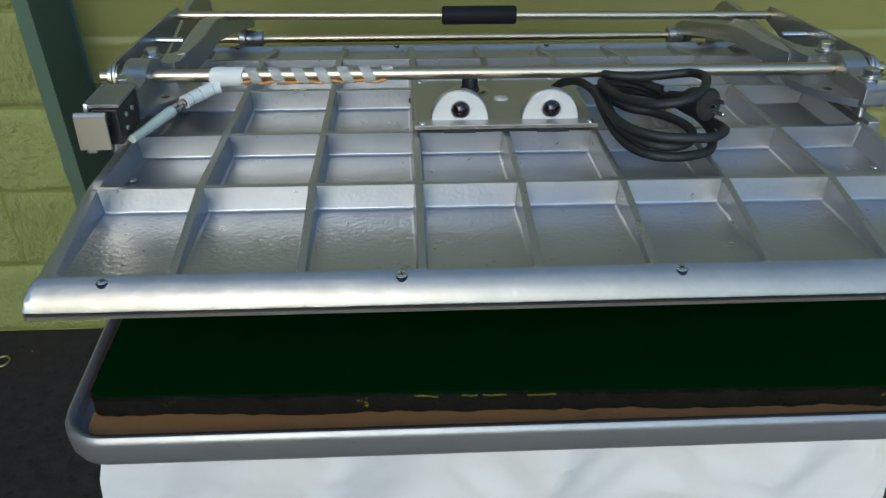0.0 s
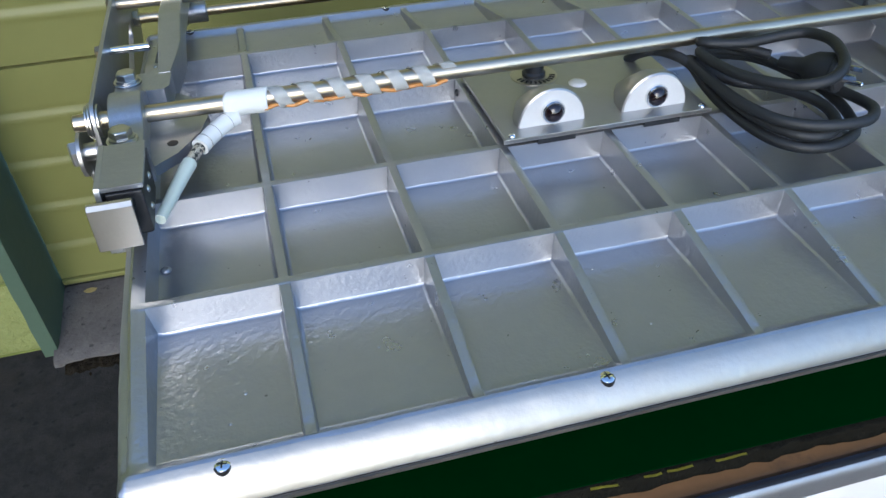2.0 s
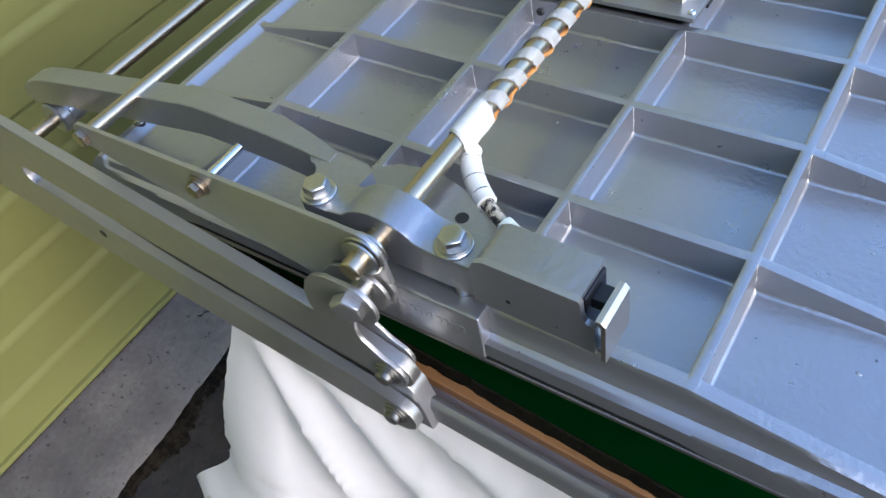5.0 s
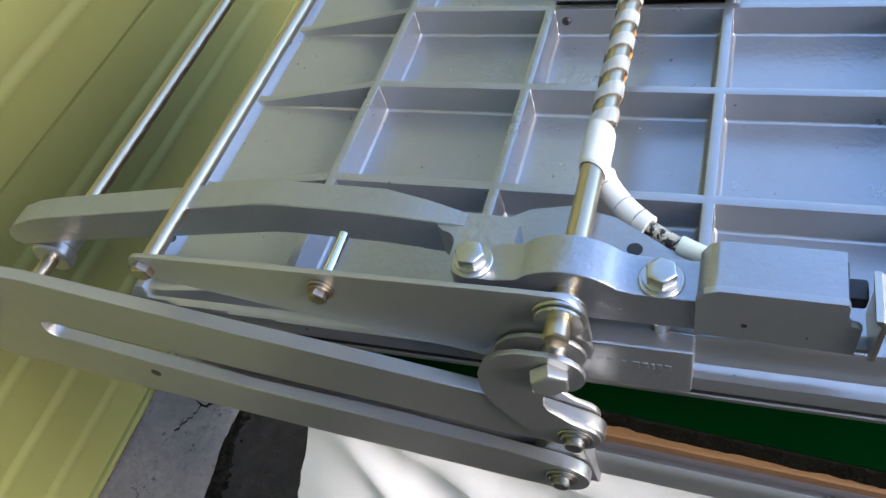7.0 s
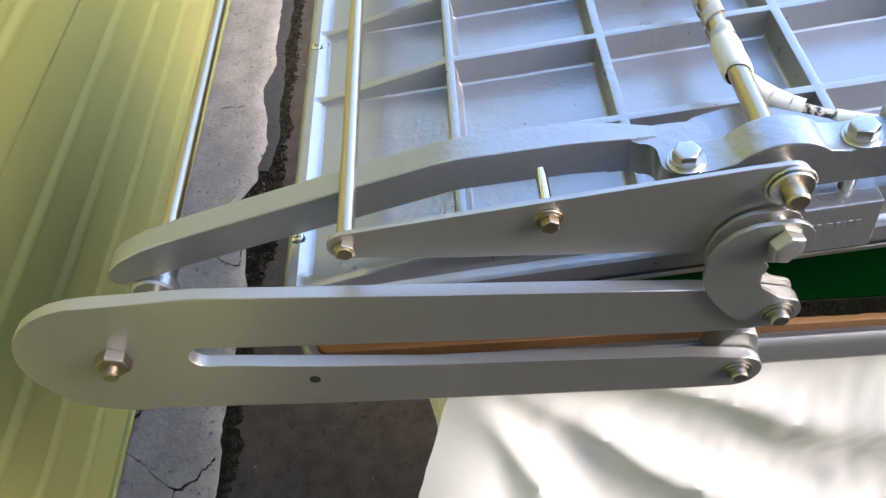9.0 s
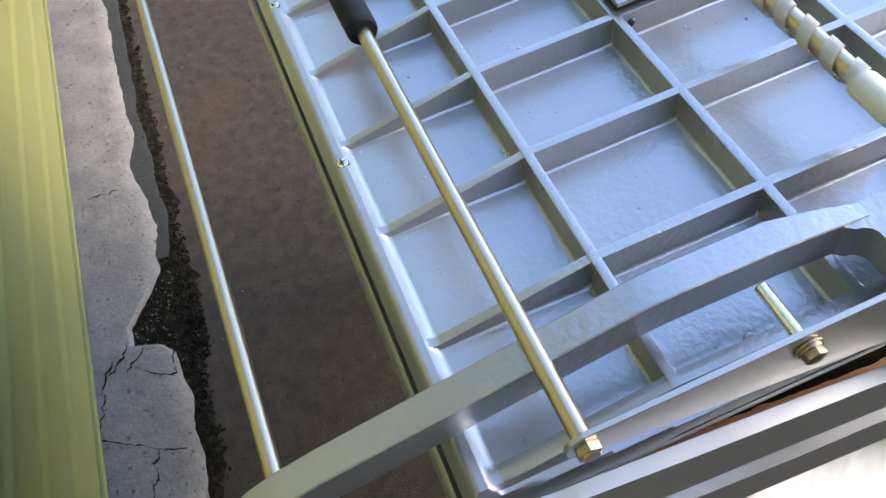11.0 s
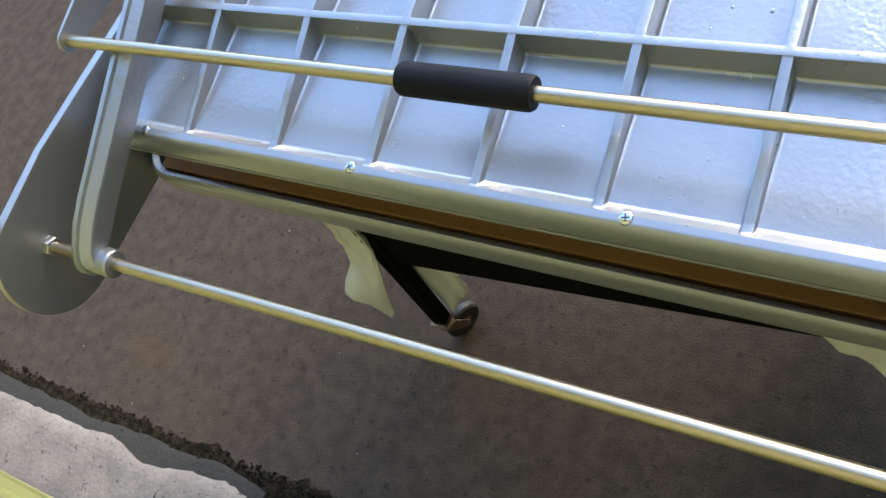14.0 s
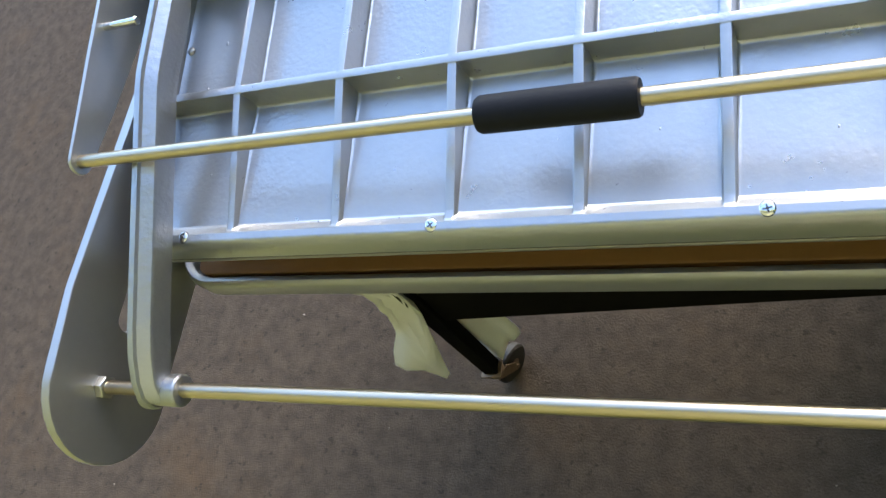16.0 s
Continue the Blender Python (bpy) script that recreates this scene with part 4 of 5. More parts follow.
def plan_plate(pts, z0, z1, bevel):
    """A plate of the outline pts (x, y) between two heights."""
    bm = bmesh.new()
    lo = [bm.verts.new((x, y, z0)) for x, y in pts]
    hi = [bm.verts.new((x, y, z1)) for x, y in pts]
    m = len(pts)
    for k in range(m):
        bm.faces.new((lo[k], lo[(k + 1) % m], hi[(k + 1) % m], hi[k]))
    bm.faces.new(lo[::-1])
    bm.faces.new(hi)
    sharp = [e for e in bm.edges if e.calc_face_angle(0) > 0.6]
    bmesh.ops.bevel(bm, geom=sharp, offset=bevel, segments=2, affect="EDGES")
    return bm


def bracket(s):
    """Cast arm bolted over a platen end: bearing for the shaft, and a limb back to the pivot rod."""
    x_out, x_in = s * 0.4490, s * 0.4200
    top = ([(0.262, 0.024), (0.262, 0.0515), (0.254, 0.0525)] + arc(SH_Y, 0.0235, 0.0435, 46, 134, 12)
           + [(0.172, 0.0525), (0.164, 0.052), (0.136, 0.052), (0.130, 0.047), (0.130, 0.028), (0.136, 0.022), (0.260, 0.022)])
    body = part("bracket", prism(top, x_out, x_in, 0.0022), HAMMER, press, "silver hammer-painted cast bracket", PLATEN)
    web = [(x_in + s * 0.002, 0.284), (s * 0.392, 0.276), (s * 0.374, 0.250), (s * 0.368, 0.222), (s * 0.376, 0.192), (s * 0.396, 0.160), (x_in + s * 0.002, 0.137)]
    part("web", plan_plate(web, 0.0215, 0.0315, 0.002), HAMMER, body, at=PLATEN)
    part("web_hole", rod((s * 0.4005, 0.178, 0.0314), (s * 0.4005, 0.178, 0.0319), 0.0050, 16), BLACK, body, at=PLATEN)
    tab = [(s * 0.4485, 0.250)] + [(s * (0.4340 + 0.0150 * math.cos(radians(a))), 0.2720 + 0.0150 * math.sin(radians(a))) for a in range(0, 100, 12)]
    tab += [(s * 0.4240, 0.2870)] + [(s * (0.4240 - 0.0100 * math.sin(radians(a))), 0.2970 - 0.0100 * math.cos(radians(a))) for a in range(15, 91, 15)]
    tab += [(s * 0.4088, 0.303), (s * 0.4080, 0.318), (s * 0.3985, 0.318), (s * 0.3975, 0.300), (s * 0.3975, 0.275), (s * 0.399, 0.255), (s * 0.404, 0.248)]
    part("shoulder", plan_plate(tab, 0.0225, 0.0517, 0.002), HAMMER, body, at=PLATEN)
    # limb: bar with a ridge and a lower inner facet on top, running back and down to the collar
    path = [(0.284, 0.0519), (0.312, 0.0523), (0.345, 0.0527), (0.405, 0.0537), (0.424, 0.0538), (0.440, 0.0522), (0.520, 0.0378), (0.600, 0.0234), (0.655, 0.0132), (0.680, 0.0070), (0.702, -0.0020), (0.7145, -0.0110), (0.7185, -0.0190)]
    rings = []
    for i, (y, z) in enumerate(path):
        a, b = path[max(i - 1, 0)], path[min(i + 1, len(path) - 1)]
        d = Vector((0, b[0] - a[0], b[1] - a[1])).normalized()
        if y > 0.66:
            d = Vector((0, 0.98, -0.2))
        up = Vector((0, -d.z, d.y))
        drop = 0.0055 * min(1, (y - 0.28) / 0.06) if s < 0 else -0.0135 * max(0, (y - 0.3) / 0.4)
        deep = {10: 0.026, 11: 0.020, 12: 0.008}.get(i, 0.0315)
        sec = [(0.0, -0.0060), (0.0048, -0.0012), (0.0060, -0.0004), (0.0116, -0.0004), (0.0124, 0.0012), (0.0138, 0.0012), (0.0150, -0.0022), (0.0262, -0.0072), (0.0275, -0.0100), (0.0278, -deep + 0.001), (0.0268, -deep), (0.0010, -deep), (0.0, -deep + 0.001)]
        if s < 0:
            sec = [(0.0, -0.0008), (0.0010, 0.0), (0.0060, 0.0), (0.0100, 0.0), (0.0140, 0.0), (0.0180, 0.0), (0.0220, -0.0002), (0.0232, -0.0014), (0.0234, -deep + 0.001), (0.0224, -deep), (0.0010, -deep), (0.0, -deep + 0.001)]
        taper = min(1, 0.5 + 0.5 * (y - 0.284) / 0.05)
        sec = [(q * taper, h) for q, h in sec]
        rings.append([Vector((s * (0.4095 - q), y, z + drop)) + up * max(h, -deep) for q, h in sec])
    part("limb", swept(rings), HAMMER, body, at=PLATEN)
    ly, lz = LR_Y + LR_SKEW * s * 0.4, LR_Z + LR_TILT * s * 0.4
    part("boss", rod((s * 0.397, ly, lz), (s * 0.4102, ly, lz), 0.0185, 28, chamfer=0.002), HAMMER, body, at=PLATEN)
    part("collar", rod((s * 0.368, ly, lz), (s * 0.3975, ly, lz), 0.0150, 28, chamfer=0.0015), HAMMER, body, at=PLATEN)
    for y in (0.158, 0.271):
        part("bolt", hex_bolt(PLATEN @ pose(s * 0.437, y, 0.052, 0, 0, 20 * y * 60), 0.0125), ZINC, body, "plated hexagon bolt with washers")
        part("stud", rod((s * 0.437, y, 0.004), (s * 0.437, y, 0.023), 0.0055, 14), ZINC, body, at=PLATEN)
    return body


brackets = {s: bracket(s) for s in (-1, 1)}


def switch_housing():
    """Box over the platen's end with a limit switch and a bright angle in front."""
    body = brackets[-1]
    cover = [(0.138, 0.022), (0.138, 0.054), (0.134, 0.062), (0.127, 0.0655), (0.064, 0.0645), (0.064, 0.0605), (0.122, 0.0610), (0.130, 0.057), (0.133, 0.022)]
    part("switch_cover", prism(cover, -0.4495, -0.4150, 0.0012), HAMMER, body, at=PLATEN)
    side = [(0.0540, 0.018), (0.1385, 0.022), (0.1385, 0.0545), (0.1345, 0.0625), (0.127, 0.0660), (0.0640, 0.0650), (0.0625, 0.0620), (0.0620, 0.0510), (0.0600, 0.0465), (0.0560, 0.0450), (0.0540, 0.0430)]
    part("switch_side", prism(side, -0.4508, -0.4462, 0.0006), SILVER, body, "silver-painted side plate with a notch", PLATEN)
    for y, z in ((0.112, 0.036),):
        part("screw_hole", rod((-0.4500, y, z), (-0.4511, y, z), 0.0018, 12), BLACK, body, at=PLATEN)
    part("switch", box((-0.444, 0.062, 0.020), (-0.4165, 0.126, 0.0595), 0.002), BLACK, body, "black plastic limit switch", PLATEN)
    for y, z in ((0.085, 0.046), (0.105, 0.046), (0.082, 0.032)):
        part("screw", pan_screw(PLATEN @ pose(-0.4164, y, z, 0, 90, 0), 0.003), ZINC, body)
    part("plunger", box((-0.438, 0.052, 0.044), (-0.424, 0.064, 0.054), 0.002), BLACK, body, at=PLATEN)
    # the angle's cream reflection of the sunlit front is put into its metal colour
    part("switch_angle", prism([(0.0445, 0.022), (0.0480, 0.022), (0.0480, 0.0555), (0.0510, 0.0585), (0.0510, 0.0610), (0.0475, 0.0610), (0.0445, 0.058)], -0.4560, -0.4235, 0.0008), CAP, body, "bare metal angle, its warm front reflection put into the colour", PLATEN)
    part("switch_foot", box((-0.4490, 0.0450, 0.018), (-0.4395, 0.075, 0.0225), 0.001), SILVER_SMOOTH, body, at=PLATEN)


switch_housing()
part("front_plate", box((0.4335, 0.134, 0.022), (0.4505, 0.1385, 0.056), 0.0012), CAP, brackets[1], "bright metal end plate", PLATEN)

# shaft with its wrapped sensor lead
shaft = part("shaft", rod((-0.4825, SH_Y, SH_Z), (0.4825, SH_Y, SH_Z), SH_R, 28, chamfer=0.0012), STEEL, press, "polished steel cross shaft", PLATEN)


def tape():
    bm = bmesh.new()
    pitch, x0, x1 = 0.0275, -0.312, -0.137
    turns = (x1 - x0) / pitch
    n = int(turns * 30)
    prev = None
    for k in range(n + 1):
        a = 2 * math.pi * turns * k / n
        x = x0 + (x1 - x0) * k / n
        r = SH_R + 0.0016 + 0.0004 * math.sin(a * 3.1)
        sag = 0.0022 * max(0, -math.sin(a))
        ring = []
        for w in (-0.0070, 0.0, 0.0070):
            ring.append(bm.verts.new((x + w, SH_Y + (r + sag) * math.cos(a), SH_Z + (r + sag) * math.sin(a))))
        if prev:
            bm.faces.new((prev[0], prev[1], ring[1], ring[0]))
            bm.faces.new((prev[1], prev[2], ring[2], ring[1]))
        prev = ring
    bmesh.ops.solidify(bm, geom=bm.faces[:], thickness=0.0006)
    part("tape", bm, TAPE, shaft, "white glass tape wound in a spiral", PLATEN)
    bm = bmesh.new()
    rows = []
    for x, r in ((-0.350, 0.0085), (-0.348, 0.0100), (-0.338, 0.0104), (-0.330, 0.0099), (-0.320, 0.0103), (-0.311, 0.0098), (-0.310, 0.0086)):
        rows.append([bm.verts.new((x + 0.003 * math.cos(a), SH_Y + (r + 0.0025 * max(0, -math.sin(a))) * math.cos(a), SH_Z + (r + 0.0035 * max(0, -math.sin(a))) * math.sin(a)))
                     for a in (2 * math.pi * k / 26 for k in range(26))])
    for a, b in zip(rows, rows[1:]):
        for k in range(26):
            bm.faces.new((a[k], a[(k + 1) % 26], b[(k + 1) % 26], b[k]))
    part("tape", bm, TAPE, shaft, "white glass tape wound in a wide band", PLATEN)
    pts = [(-0.33 + 0.19 * k / 40, SH_Y - 0.0062 + 0.0012 * math.sin(k * 1.3), SH_Z - 0.0072 - 0.0012 * math.sin(k * 0.9)) for k in range(41)]
    part("sensor_lead", tube(pts, 0.0019, 10), AMBER, shaft, "amber insulated sensor lead under the tape", PLATEN)


tape()


def sensor_cable():
    line = smooth_path([(-0.333, 0.208, 0.035), (-0.347, 0.204, 0.034), (-0.364, 0.190, 0.030), (-0.378, 0.172, 0.027), (-0.388, 0.152, 0.024), (-0.397, 0.128, 0.022), (-0.406, 0.102, 0.020), (-0.413, 0.078, 0.020)], 8)
    part("sensor_sleeve", tube(line[5:25], lambda t: 0.0084 - 0.0004 * t - 0.0002 * math.sin(t * 22) ** 4, 16), TAPE, shaft, "white taped sensor sleeve", PLATEN)
    for i in (10, 16, 21):
        d = line[i + 1] - line[i - 1]
        ring = add_lathe(bmesh.new(), PLATEN @ Matrix.Translation(line[i]) @ d.to_track_quat("Z", "Y").to_matrix().to_4x4(), [(0.0074, -0.0003), (0.0084, -0.0002), (0.0084, 0.0002), (0.0074, 0.0003)], 16)
        part("sleeve_band", ring, BRAID, shaft)
    part("braid", tube(line[24:33], 0.0052, 14), BRAID, shaft, "braided wire", PLATEN)
    part("cable_end", tube(line[32:], lambda t: 0.0066 - 0.0020 * t, 14), SLEEVE, shaft, "pale rubber cable end", PLATEN)


sensor_cable()

# handle
def hz(x):
    return HD_Z + HD_TILT * x


handle = part("handle_bar", rod((-0.472, HD_Y, hz(-0.472)), (0.472, HD_Y, hz(0.472)), 0.0063, 24, chamfer=0.001), STEEL, press, "polished steel handle bar", PLATEN)
bm = add_lathe(bmesh.new(), pose(-0.058, HD_Y, hz(-0.058), 0, 90, 0), [(0.0075, 0), (0.0125, 0.0006), (0.0138, 0.003), (0.0140, 0.008), (0.0140, 0.108), (0.0138, 0.113), (0.0125, 0.1154), (0.0075, 0.116)], 32)
part("grip", bm, GRIP, handle, "black vinyl hand grip", PLATEN)


def handle_plate(s):
    xa, xb = sorted((s * 0.4610, s * 0.4650))
    c = hz(s * 0.466)
    sh = c - 0.048
    prof = (arc(HD_Y, c, 0.0125, -95, 90, 8) + [(0.40, 0.0625 + 0.6 * sh), (0.235, 0.0645)] + arc(0.2155, 0.0455, 0.0190, 80, 180, 8)
            + [(0.195, 0.022)] + arc(0.2155, 0.010, 0.0205, 150, 285, 8) + [(0.265, -0.011), (0.300, -0.004 + 0.2 * sh), (0.440, 0.0225 + 0.8 * sh)])
    plate = part("handle_plate", prism(prof, xa, xb, 0.0008), SILVER_SMOOTH, press, "grey painted steel handle plate", PLATEN)
    m = PLATEN @ pose(s * 0.4651, HD_Y, c, 0, 90 * s, 0)
    part("nut", hex_bolt(m, 0.0105, washer=False), BRONZE, plate, "plated acorn nut")
    pz = 0.0465
    part("nut", hex_bolt(PLATEN @ pose(s * 0.4651, 0.3665, pz, 0, 90 * s, 0), 0.009), BRONZE, plate, "tarnished nut and washer")
    part("stop_pin", rod((s * 0.463, 0.3665, pz), (s * 0.420, 0.3665, pz), 0.0042, 16, chamfer=0.0008), CHROME, plate, "bright steel stop pin", PLATEN)
    for x, r in ((s * 0.4651, 0.0165), (s * 0.4680, 0.0145)):
        part("washer", rod((x, SH_Y, SH_Z), (x + s * 0.0024, SH_Y, SH_Z), r, 28, chamfer=0.0005), ZINC, plate, at=PLATEN)
    part("washer", rod((s * 0.4585, SH_Y, SH_Z), (s * 0.4608, SH_Y, SH_Z), 0.0150, 28, chamfer=0.0005), ZINC, plate, at=PLATEN)
    return plate


for s in (-1, 1):
    handle_plate(s)

pivot = part("pivot_rod", rod((-0.481, LR_Y - 0.481 * LR_SKEW, LR_Z - 0.481 * LR_TILT), (0.490, LR_Y + 0.49 * LR_SKEW, LR_Z + 0.49 * LR_TILT), 0.0068, 24, chamfer=0.001), STEEL, press, "polished steel rear pivot rod", PLATEN)


def side_arm(s):
    """Forked flat bar from the rear pivot rod to the tray's ear and the toggle."""
    xa, xb = sorted((s * 0.4705, s * 0.4812))
    ly, lz = LR_Y + LR_SKEW * s * 0.48, LR_Z + LR_TILT * s * 0.48
    drop = -0.0185 if s < 0 else -0.0435

    def lean(pts):
        return [(y, z + (drop + 0.0185) * max(0, (y - 0.22) / 0.48) - 0.008) for y, z in pts]
    prof = lean(arc(0.706, -0.024, 0.072, 100, -96, 16) + [(0.575, -0.118), (0.40, -0.1455), (0.267, -0.1675)] + arc(0.2270, -0.1500, 0.0220, -85, -265, 10)
                + [(0.266, -0.1165), (0.346, -0.1015), (0.469, -0.0815), (0.55, -0.0640), (0.628, -0.0450)] + arc(0.636, -0.031, 0.0125, -80, 80, 6)
                + [(0.557, -0.032), (0.42, -0.0555), (0.265, -0.082), (0.222, -0.0860)] + arc(0.208, -0.0665, 0.0185, -120, -260, 8)
                + [(0.228, -0.0385), (0.268, -0.027), (0.34, -0.013), (0.44, 0.006), (0.619, 0.041)])
    arm = part("side_arm", prism(prof, xa, xb, 0.0012), SILVER_SMOOTH, press, "grey painted forked steel side arm", PLATEN)
    xo = s * 0.4814
    ny, nz = (0.701, -0.0235) if s < 0 else (ly, lz)
    nut = hex_bolt(PLATEN @ pose(xo, ny, nz, 0, 90 * s, 0), 0.0175, washer=False)
    add_rod(nut, PLATEN @ Vector((xo, ny, nz)), PLATEN @ Vector((xo + s * 0.018, ny, nz)), 0.0058, 14, chamfer=0.001)
    for k in range(4):
        add_rod(nut, PLATEN @ Vector((xo + s * (0.0108 + 0.0018 * k), ny, nz)), PLATEN @ Vector((xo + s * (0.0117 + 0.0018 * k), ny, nz)), 0.0063, 14)
    part("nut", nut, BRONZE, arm, "large tarnished nut on a threaded end")
    inner = hex_bolt(PLATEN @ pose(s * 0.4702, ly, lz, 0, -90 * s, 0), 0.0150, washer=False)
    part("nut", inner, ZINC, arm)
    part("bolt", stud_end(PLATEN @ pose(xo, 0.2255, -0.1540, 0, 90 * s, 0)), DULL, arm, "dull plated stud and washer")
    part("hole_liner", rod((xo, 0.564, -0.088), (xo + s * 0.0006, 0.564, -0.088), 0.0045, 16), BLACK, arm, at=PLATEN)
    # toggle: two crescent plates either side of the arm's end
    cres = (arc(0.2165, 0.0155, 0.0205, -60, -265, 12) + [(0.236, 0.0355), (0.249, 0.0300), (0.259, 0.0185), (0.265, 0.0030), (0.2660, -0.0140), (0.2625, -0.0310), (0.254, -0.0480), (0.242, -0.0650), (0.228, -0.0790)]
            + [(0.214, -0.0838)] + arc(0.2085, -0.0665, 0.0175, 270, 130, 8) + [(0.209, -0.0475), (0.2175, -0.0385), (0.2235, -0.0330), (0.2255, -0.0260), (0.2250, -0.0180), (0.2225, -0.0090)])
    for a, b in ((0.4820, 0.4858), (0.4668, 0.4700)):
        ca, cb = sorted((s * a, s * b))
        k = 1 if a > 0.475 else 0.90
        part("toggle_plate", prism([(0.2175 + (y - 0.2175) * k, -0.020 + (z + 0.017) * k) for y, z in cres], ca, cb, 0.0006), SILVER_SMOOTH, arm, "grey painted crescent toggle plate", PLATEN)
    part("bolt", hex_bolt(PLATEN @ pose(s * 0.4859, 0.2175, 0.0140, 0, 90 * s, 15), 0.0165, washer=False), SILVER_SMOOTH, arm, "grey painted hexagon bolt")
    part("spacer", rod((s * 0.4645, 0.2175, 0.014), (s * 0.4820, 0.2175, 0.014), 0.0085, 18), ZINC, arm, at=PLATEN)
    part("bolt", stud_end(PLATEN @ pose(s * 0.4859, 0.208, -0.0690, 0, 90 * s, 0)), DULL, arm, "dull plated stud and washer")
    return arm


for s in (-1, 1):
    side_arm(s)


def control_box():
    z = 0.0060
    bm = box((-0.106, 0.1285, z), (0.106, 0.2890, z + 0.0045), 0.0012)
    body = part("control_cover", bm, SILVER_SMOOTH, press, "grey painted control cover with two indicator lamps", PLATEN)
    part("flange", box((-0.1075, 0.1285, z - 0.0006), (0.1075, 0.1300, z + 0.0042), 0.0006), BRIGHT, body, "bright folded front flange", PLATEN)
    for x in (-0.0545, 0.0545):
        part("slot", box((x - 0.019, 0.1280, 0.0006), (x + 0.019, 0.1305, 0.0053), 0.0004), BLACK, body, at=PLATEN)
    for x in (-0.098, 0.099):
        part("screw", pan_screw(PLATEN @ pose(x, 0.134, z + 0.0046), 0.0036), CHROME, body)
    for x in (-0.0535, 0.0535):
        bm = bmesh.new()
        n = 24
        rings = []
        for y, r, zz in ((0.1455, 0.0328, 0.0), (0.1466, 0.0342, 0.0), (0.154, 0.0345, 0.0), (0.168, 0.032, -0.003), (0.186, 0.024, -0.008), (0.204, 0.013, -0.012)):
            ring = [bm.verts.new((x + r * math.cos(math.pi * k / n), y, z + 0.004 + zz * math.sin(math.pi * k / n) + r * 1.07 * math.sin(math.pi * k / n))) for k in range(n + 1)]
            rings.append(ring)
        for a, b in zip(rings, rings[1:]):
            for k in range(n):
                bm.faces.new((a[k], a[k + 1], b[k + 1], b[k]))
        hood = part("lamp_hood", bm, SILVER_SMOOTH, body, "domed lamp hood", PLATEN)
        face = bmesh.new()
        ring = [face.verts.new((x + 0.0329 * math.cos(math.pi * k / n), 0.1452, z + 0.004 + 0.0352 * math.sin(math.pi * k / n))) for k in range(n + 1)]
        face.faces.new(ring)
        part("lamp_face", face, FACE, hood, "bright bare metal face", PLATEN)
        m = PLATEN @ pose(x, 0.145, z + 0.0180, 90, 0, 0)
        part("bezel", add_lathe(bmesh.new(), m, [(0.0118, 0), (0.0118, 0.002), (0.0108, 0.0035), (0.0096, 0.0035), (0.0096, 0.001)], 28), CHROME, hood, "chrome lamp bezel")
        part("lamp_lens", add_lathe(bmesh.new(), m, [(0.0096, 0.001), (0.0095, 0.0035), (0.0085, 0.0060), (0.0060, 0.0080), (0.003, 0.0090), (0.0008, 0.0092)], 24), LAMP, hood, "dark red indicator lens")
    # pale material here stands in for the sky reflected by the dimple
    part("dimple", add_lathe(bmesh.new(), PLATEN @ pose(0.003, 0.217, z + 0.004), [(0.010, 0), (0.0085, 0.002), (0.005, 0.0032), (0.001, 0.0036)], 20), FACE, body, "small dimple, its sky reflection put in as a pale colour")
    m = PLATEN @ pose(-0.034, 0.248, z + 0.0046)
    knob = part("thermostat_knob", add_lathe(bmesh.new(), m, [(0.0125, 0.001), (0.0125, 0.004), (0.0105, 0.006), (0.0100, 0.016), (0.0085, 0.018), (0.001, 0.0182)], 28), BLACK, body, "black thermostat knob")
    part("pointer", box((-0.0346, 0.2376, z + 0.022), (-0.0334, 0.2482, z + 0.0234), 0.0002), TAPE, knob, "white pointer line", PLATEN)
    part("dial", add_lathe(bmesh.new(), m, [(0.025, 0), (0.025, 0.0008), (0.014, 0.0009), (0.005, 0.0009)], 36), CAP, body, "round metal temperature dial", None)
    for k in range(11):
        a = radians(-160 + 14 * k)
        q = Vector((-0.034 + 0.0195 * math.cos(a), 0.248 + 0.0195 * math.sin(a), z + 0.0058))
        bm = bmesh.new()
        bmesh.ops.create_cube(bm, size=1, matrix=Matrix.Translation(q) @ pose(0, 0, 0, 0, 0, math.degrees(a)) @ Matrix.Diagonal((0.006, 0.0022, 0.0005, 1)))
        part("dial_mark", bm, BLACK, body, at=PLATEN)
    part("screw", pan_screw(PLATEN @ pose(-0.098, 0.283, z + 0.0046), 0.0040), CHROME, body)
    part("screw", pan_screw(PLATEN @ pose(0.098, 0.283, z + 0.0046), 0.0040), CHROME, body)


control_box()


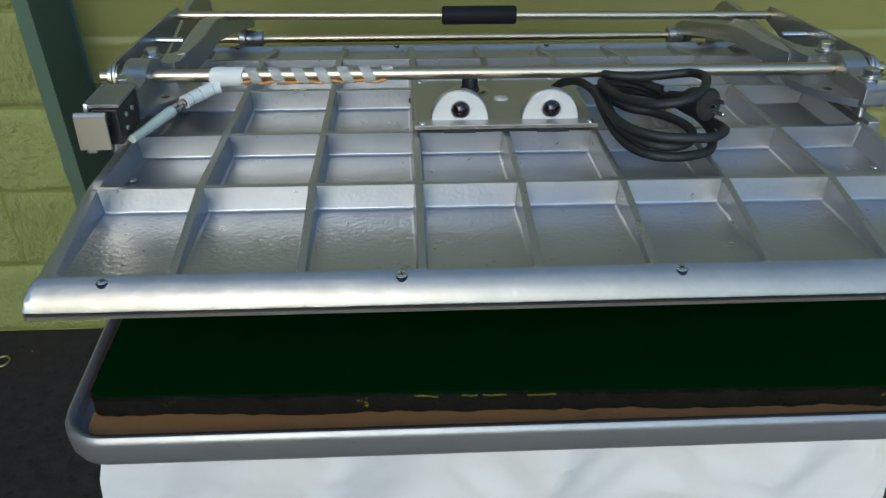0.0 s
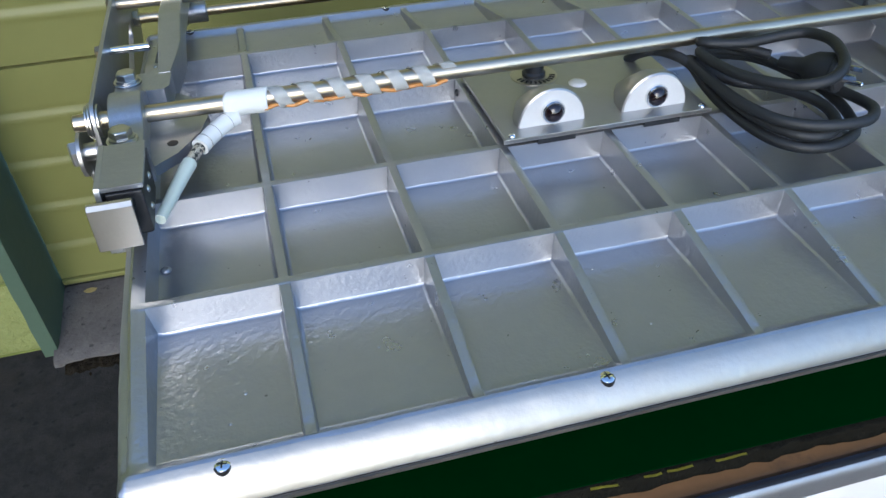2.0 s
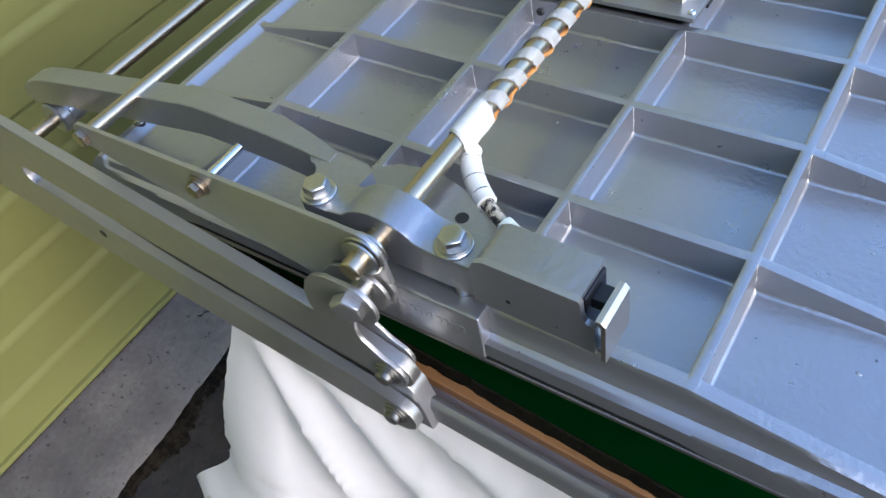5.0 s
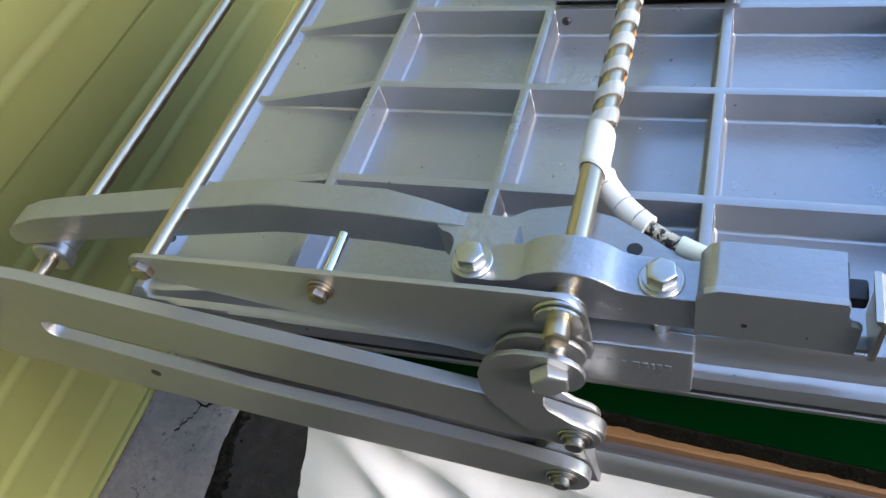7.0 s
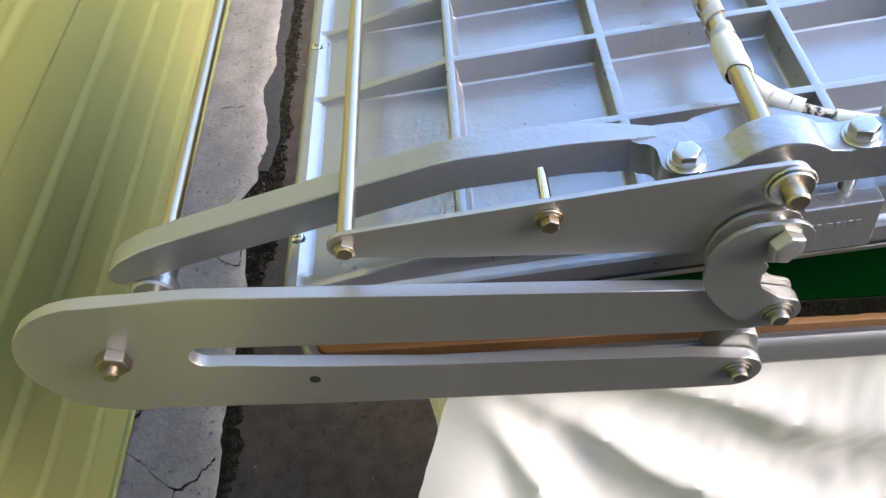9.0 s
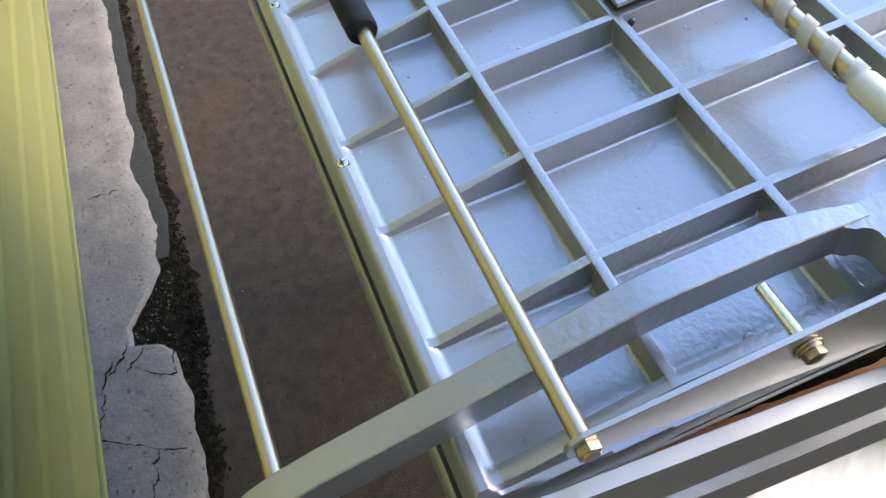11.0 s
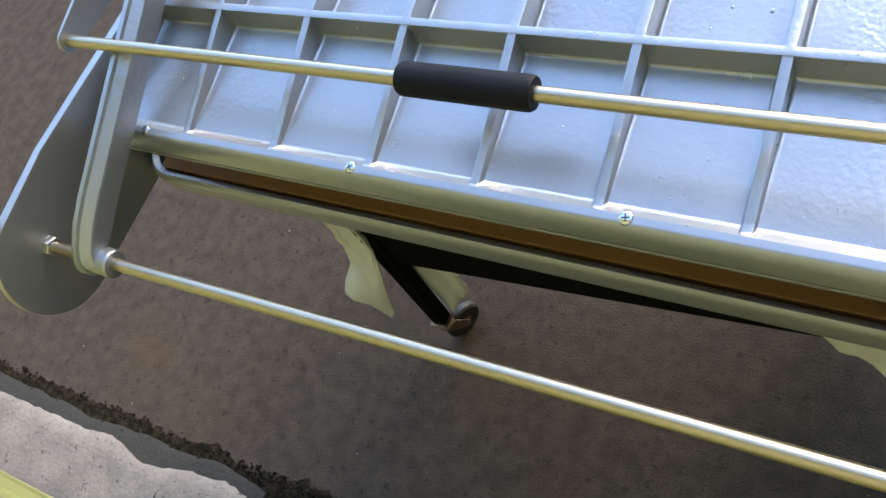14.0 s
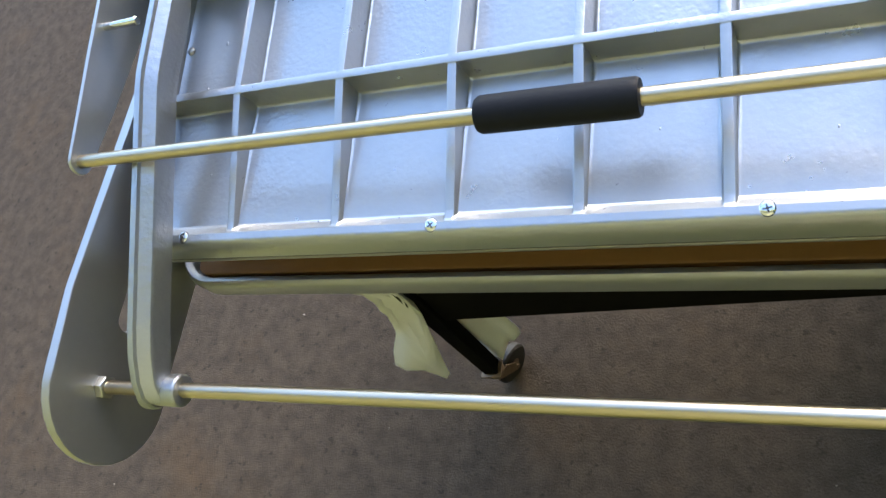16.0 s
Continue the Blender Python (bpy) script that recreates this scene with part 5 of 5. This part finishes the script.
def power_cord():
    """Coiled cord lying across the ribs, with its three-pin plug."""
    lead = [(0.077, 0.254, 0.010), (0.084, 0.241, 0.022), (0.097, 0.230, 0.028), (0.106, 0.207, 0.031), (0.115, 0.188, 0.027)]
    lowest = [(0.121, 0.168, 0.014), (0.123, 0.140, 0.008), (0.125, 0.100, 0.0065), (0.131, 0.066, 0.0065), (0.147, 0.044, 0.0065), (0.171, 0.037, 0.0065), (0.197, 0.043, 0.0065),
              (0.215, 0.055, 0.0065), (0.228, 0.082, 0.007), (0.234, 0.108, 0.008), (0.233, 0.139, 0.010), (0.224, 0.173, 0.012), (0.204, 0.209, 0.014), (0.171, 0.224, 0.016), (0.142, 0.208, 0.020)]
    inner = [(0.127, 0.175, 0.021), (0.124, 0.130, 0.0185), (0.127, 0.086, 0.018), (0.142, 0.052, 0.0175), (0.163, 0.040, 0.0175), (0.185, 0.048, 0.0175), (0.198, 0.068, 0.0175),
             (0.202, 0.094, 0.0175), (0.192, 0.120, 0.018), (0.174, 0.142, 0.018), (0.150, 0.154, 0.019), (0.133, 0.176, 0.022), (0.126, 0.197, 0.025)]
    wide = [(0.116, 0.196, 0.029), (0.114, 0.170, 0.029), (0.115, 0.139, 0.028), (0.118, 0.096, 0.0285), (0.130, 0.062, 0.0285), (0.152, 0.043, 0.0285), (0.179, 0.035, 0.029), (0.207, 0.036, 0.029),
            (0.226, 0.053, 0.028), (0.236, 0.079, 0.022), (0.233, 0.106, 0.0195), (0.219, 0.132, 0.0205), (0.206, 0.158, 0.023), (0.193, 0.189, 0.026), (0.170, 0.201, 0.030), (0.139, 0.198, 0.036)]
    top = [(0.121, 0.186, 0.041), (0.122, 0.155, 0.042), (0.127, 0.122, 0.045), (0.138, 0.094, 0.049), (0.156, 0.073, 0.053), (0.178, 0.066, 0.058), (0.198, 0.075, 0.062), (0.214, 0.097, 0.064),
           (0.227, 0.132, 0.063), (0.222, 0.161, 0.059), (0.200, 0.172, 0.054), (0.166, 0.178, 0.049), (0.136, 0.188, 0.048), (0.128, 0.200, 0.046), (0.145, 0.203, 0.042), (0.170, 0.188, 0.039), (0.190, 0.167, 0.037)]
    cord = part("power_cord", tube(smooth_path(lead + lowest + inner + wide + top, 7), 0.0053, 14), RUBBER, press, "coiled black power cord", PLATEN)
    mouth = Vector((0.2255, 0.1040, 0.0400))  # middle of the plug's face
    out = Vector((0.45, -0.88, 0.12)).normalized()
    across = Vector((0.0124, 0.0042, 0.0053))
    across = (across - out * across.dot(out)).normalized()
    m = PLATEN @ Matrix.Translation(mouth) @ Matrix((out, across, out.cross(across))).transposed().to_4x4()
    bm = add_lathe(bmesh.new(), m @ pose(0, 0, 0, 0, 90, 0), [(0.0058, -0.062), (0.0070, -0.052), (0.0085, -0.040), (0.0125, -0.034), (0.0165, -0.026), (0.0180, -0.014), (0.0180, -0.006),
                                                              (0.0190, -0.005), (0.0190, -0.001), (0.0182, 0.0)], 28)
    part("plug", bm, RUBBER, cord, "black moulded three-pin plug")
    part("plug_face", rod((-0.002, 0, 0), (0.0006, 0, 0), 0.0165, 28), TYRE, cord, "dusty flat plug face", m)
    for y in (-0.0063, 0.0063):
        part("prong", box((0.0, y - 0.0008, 0.0004), (0.0170, y + 0.0008, 0.0068), 0.0004), CHROME, cord, "bright plug prong", m)
    part("prong", rod((0.0, 0, -0.0085), (0.0205, 0, -0.0085), 0.0024, 12, chamfer=0.001), CHROME, cord, "bright earth pin", m)


power_cord()

# small things on the ground
bm = bmesh.new()
leaf_pts = [(-0.016, 0.0), (-0.008, 0.007), (0.004, 0.009), (0.016, 0.004), (0.012, -0.004), (0.0, -0.008), (-0.009, -0.006)]
low = [bm.verts.new((x - 0.798, y + 1.068, 0.0245 + 0.004 * abs(x) * 60 * 0.1)) for x, y in leaf_pts]
bm.faces.new(low)
mid = bmesh.ops.extrude_face_region(bm, geom=bm.faces[:])
for v in [g for g in mid["geom"] if isinstance(g, bmesh.types.BMVert)]:
    v.co.z += 0.0012
solo("dry_leaf", bm, DRY, "curled yellow-brown dry leaf on the concrete strip", "leaf")
ring = tube([(-1.158 + 0.018 * math.cos(2 * math.pi * k / 28), 0.806 + 0.018 * math.sin(2 * math.pi * k / 28), 0.004) for k in range(29)], 0.003, 8)
solo("metal_ring", ring, BRASS, "small brass-coloured ring lying on the asphalt", "ring")
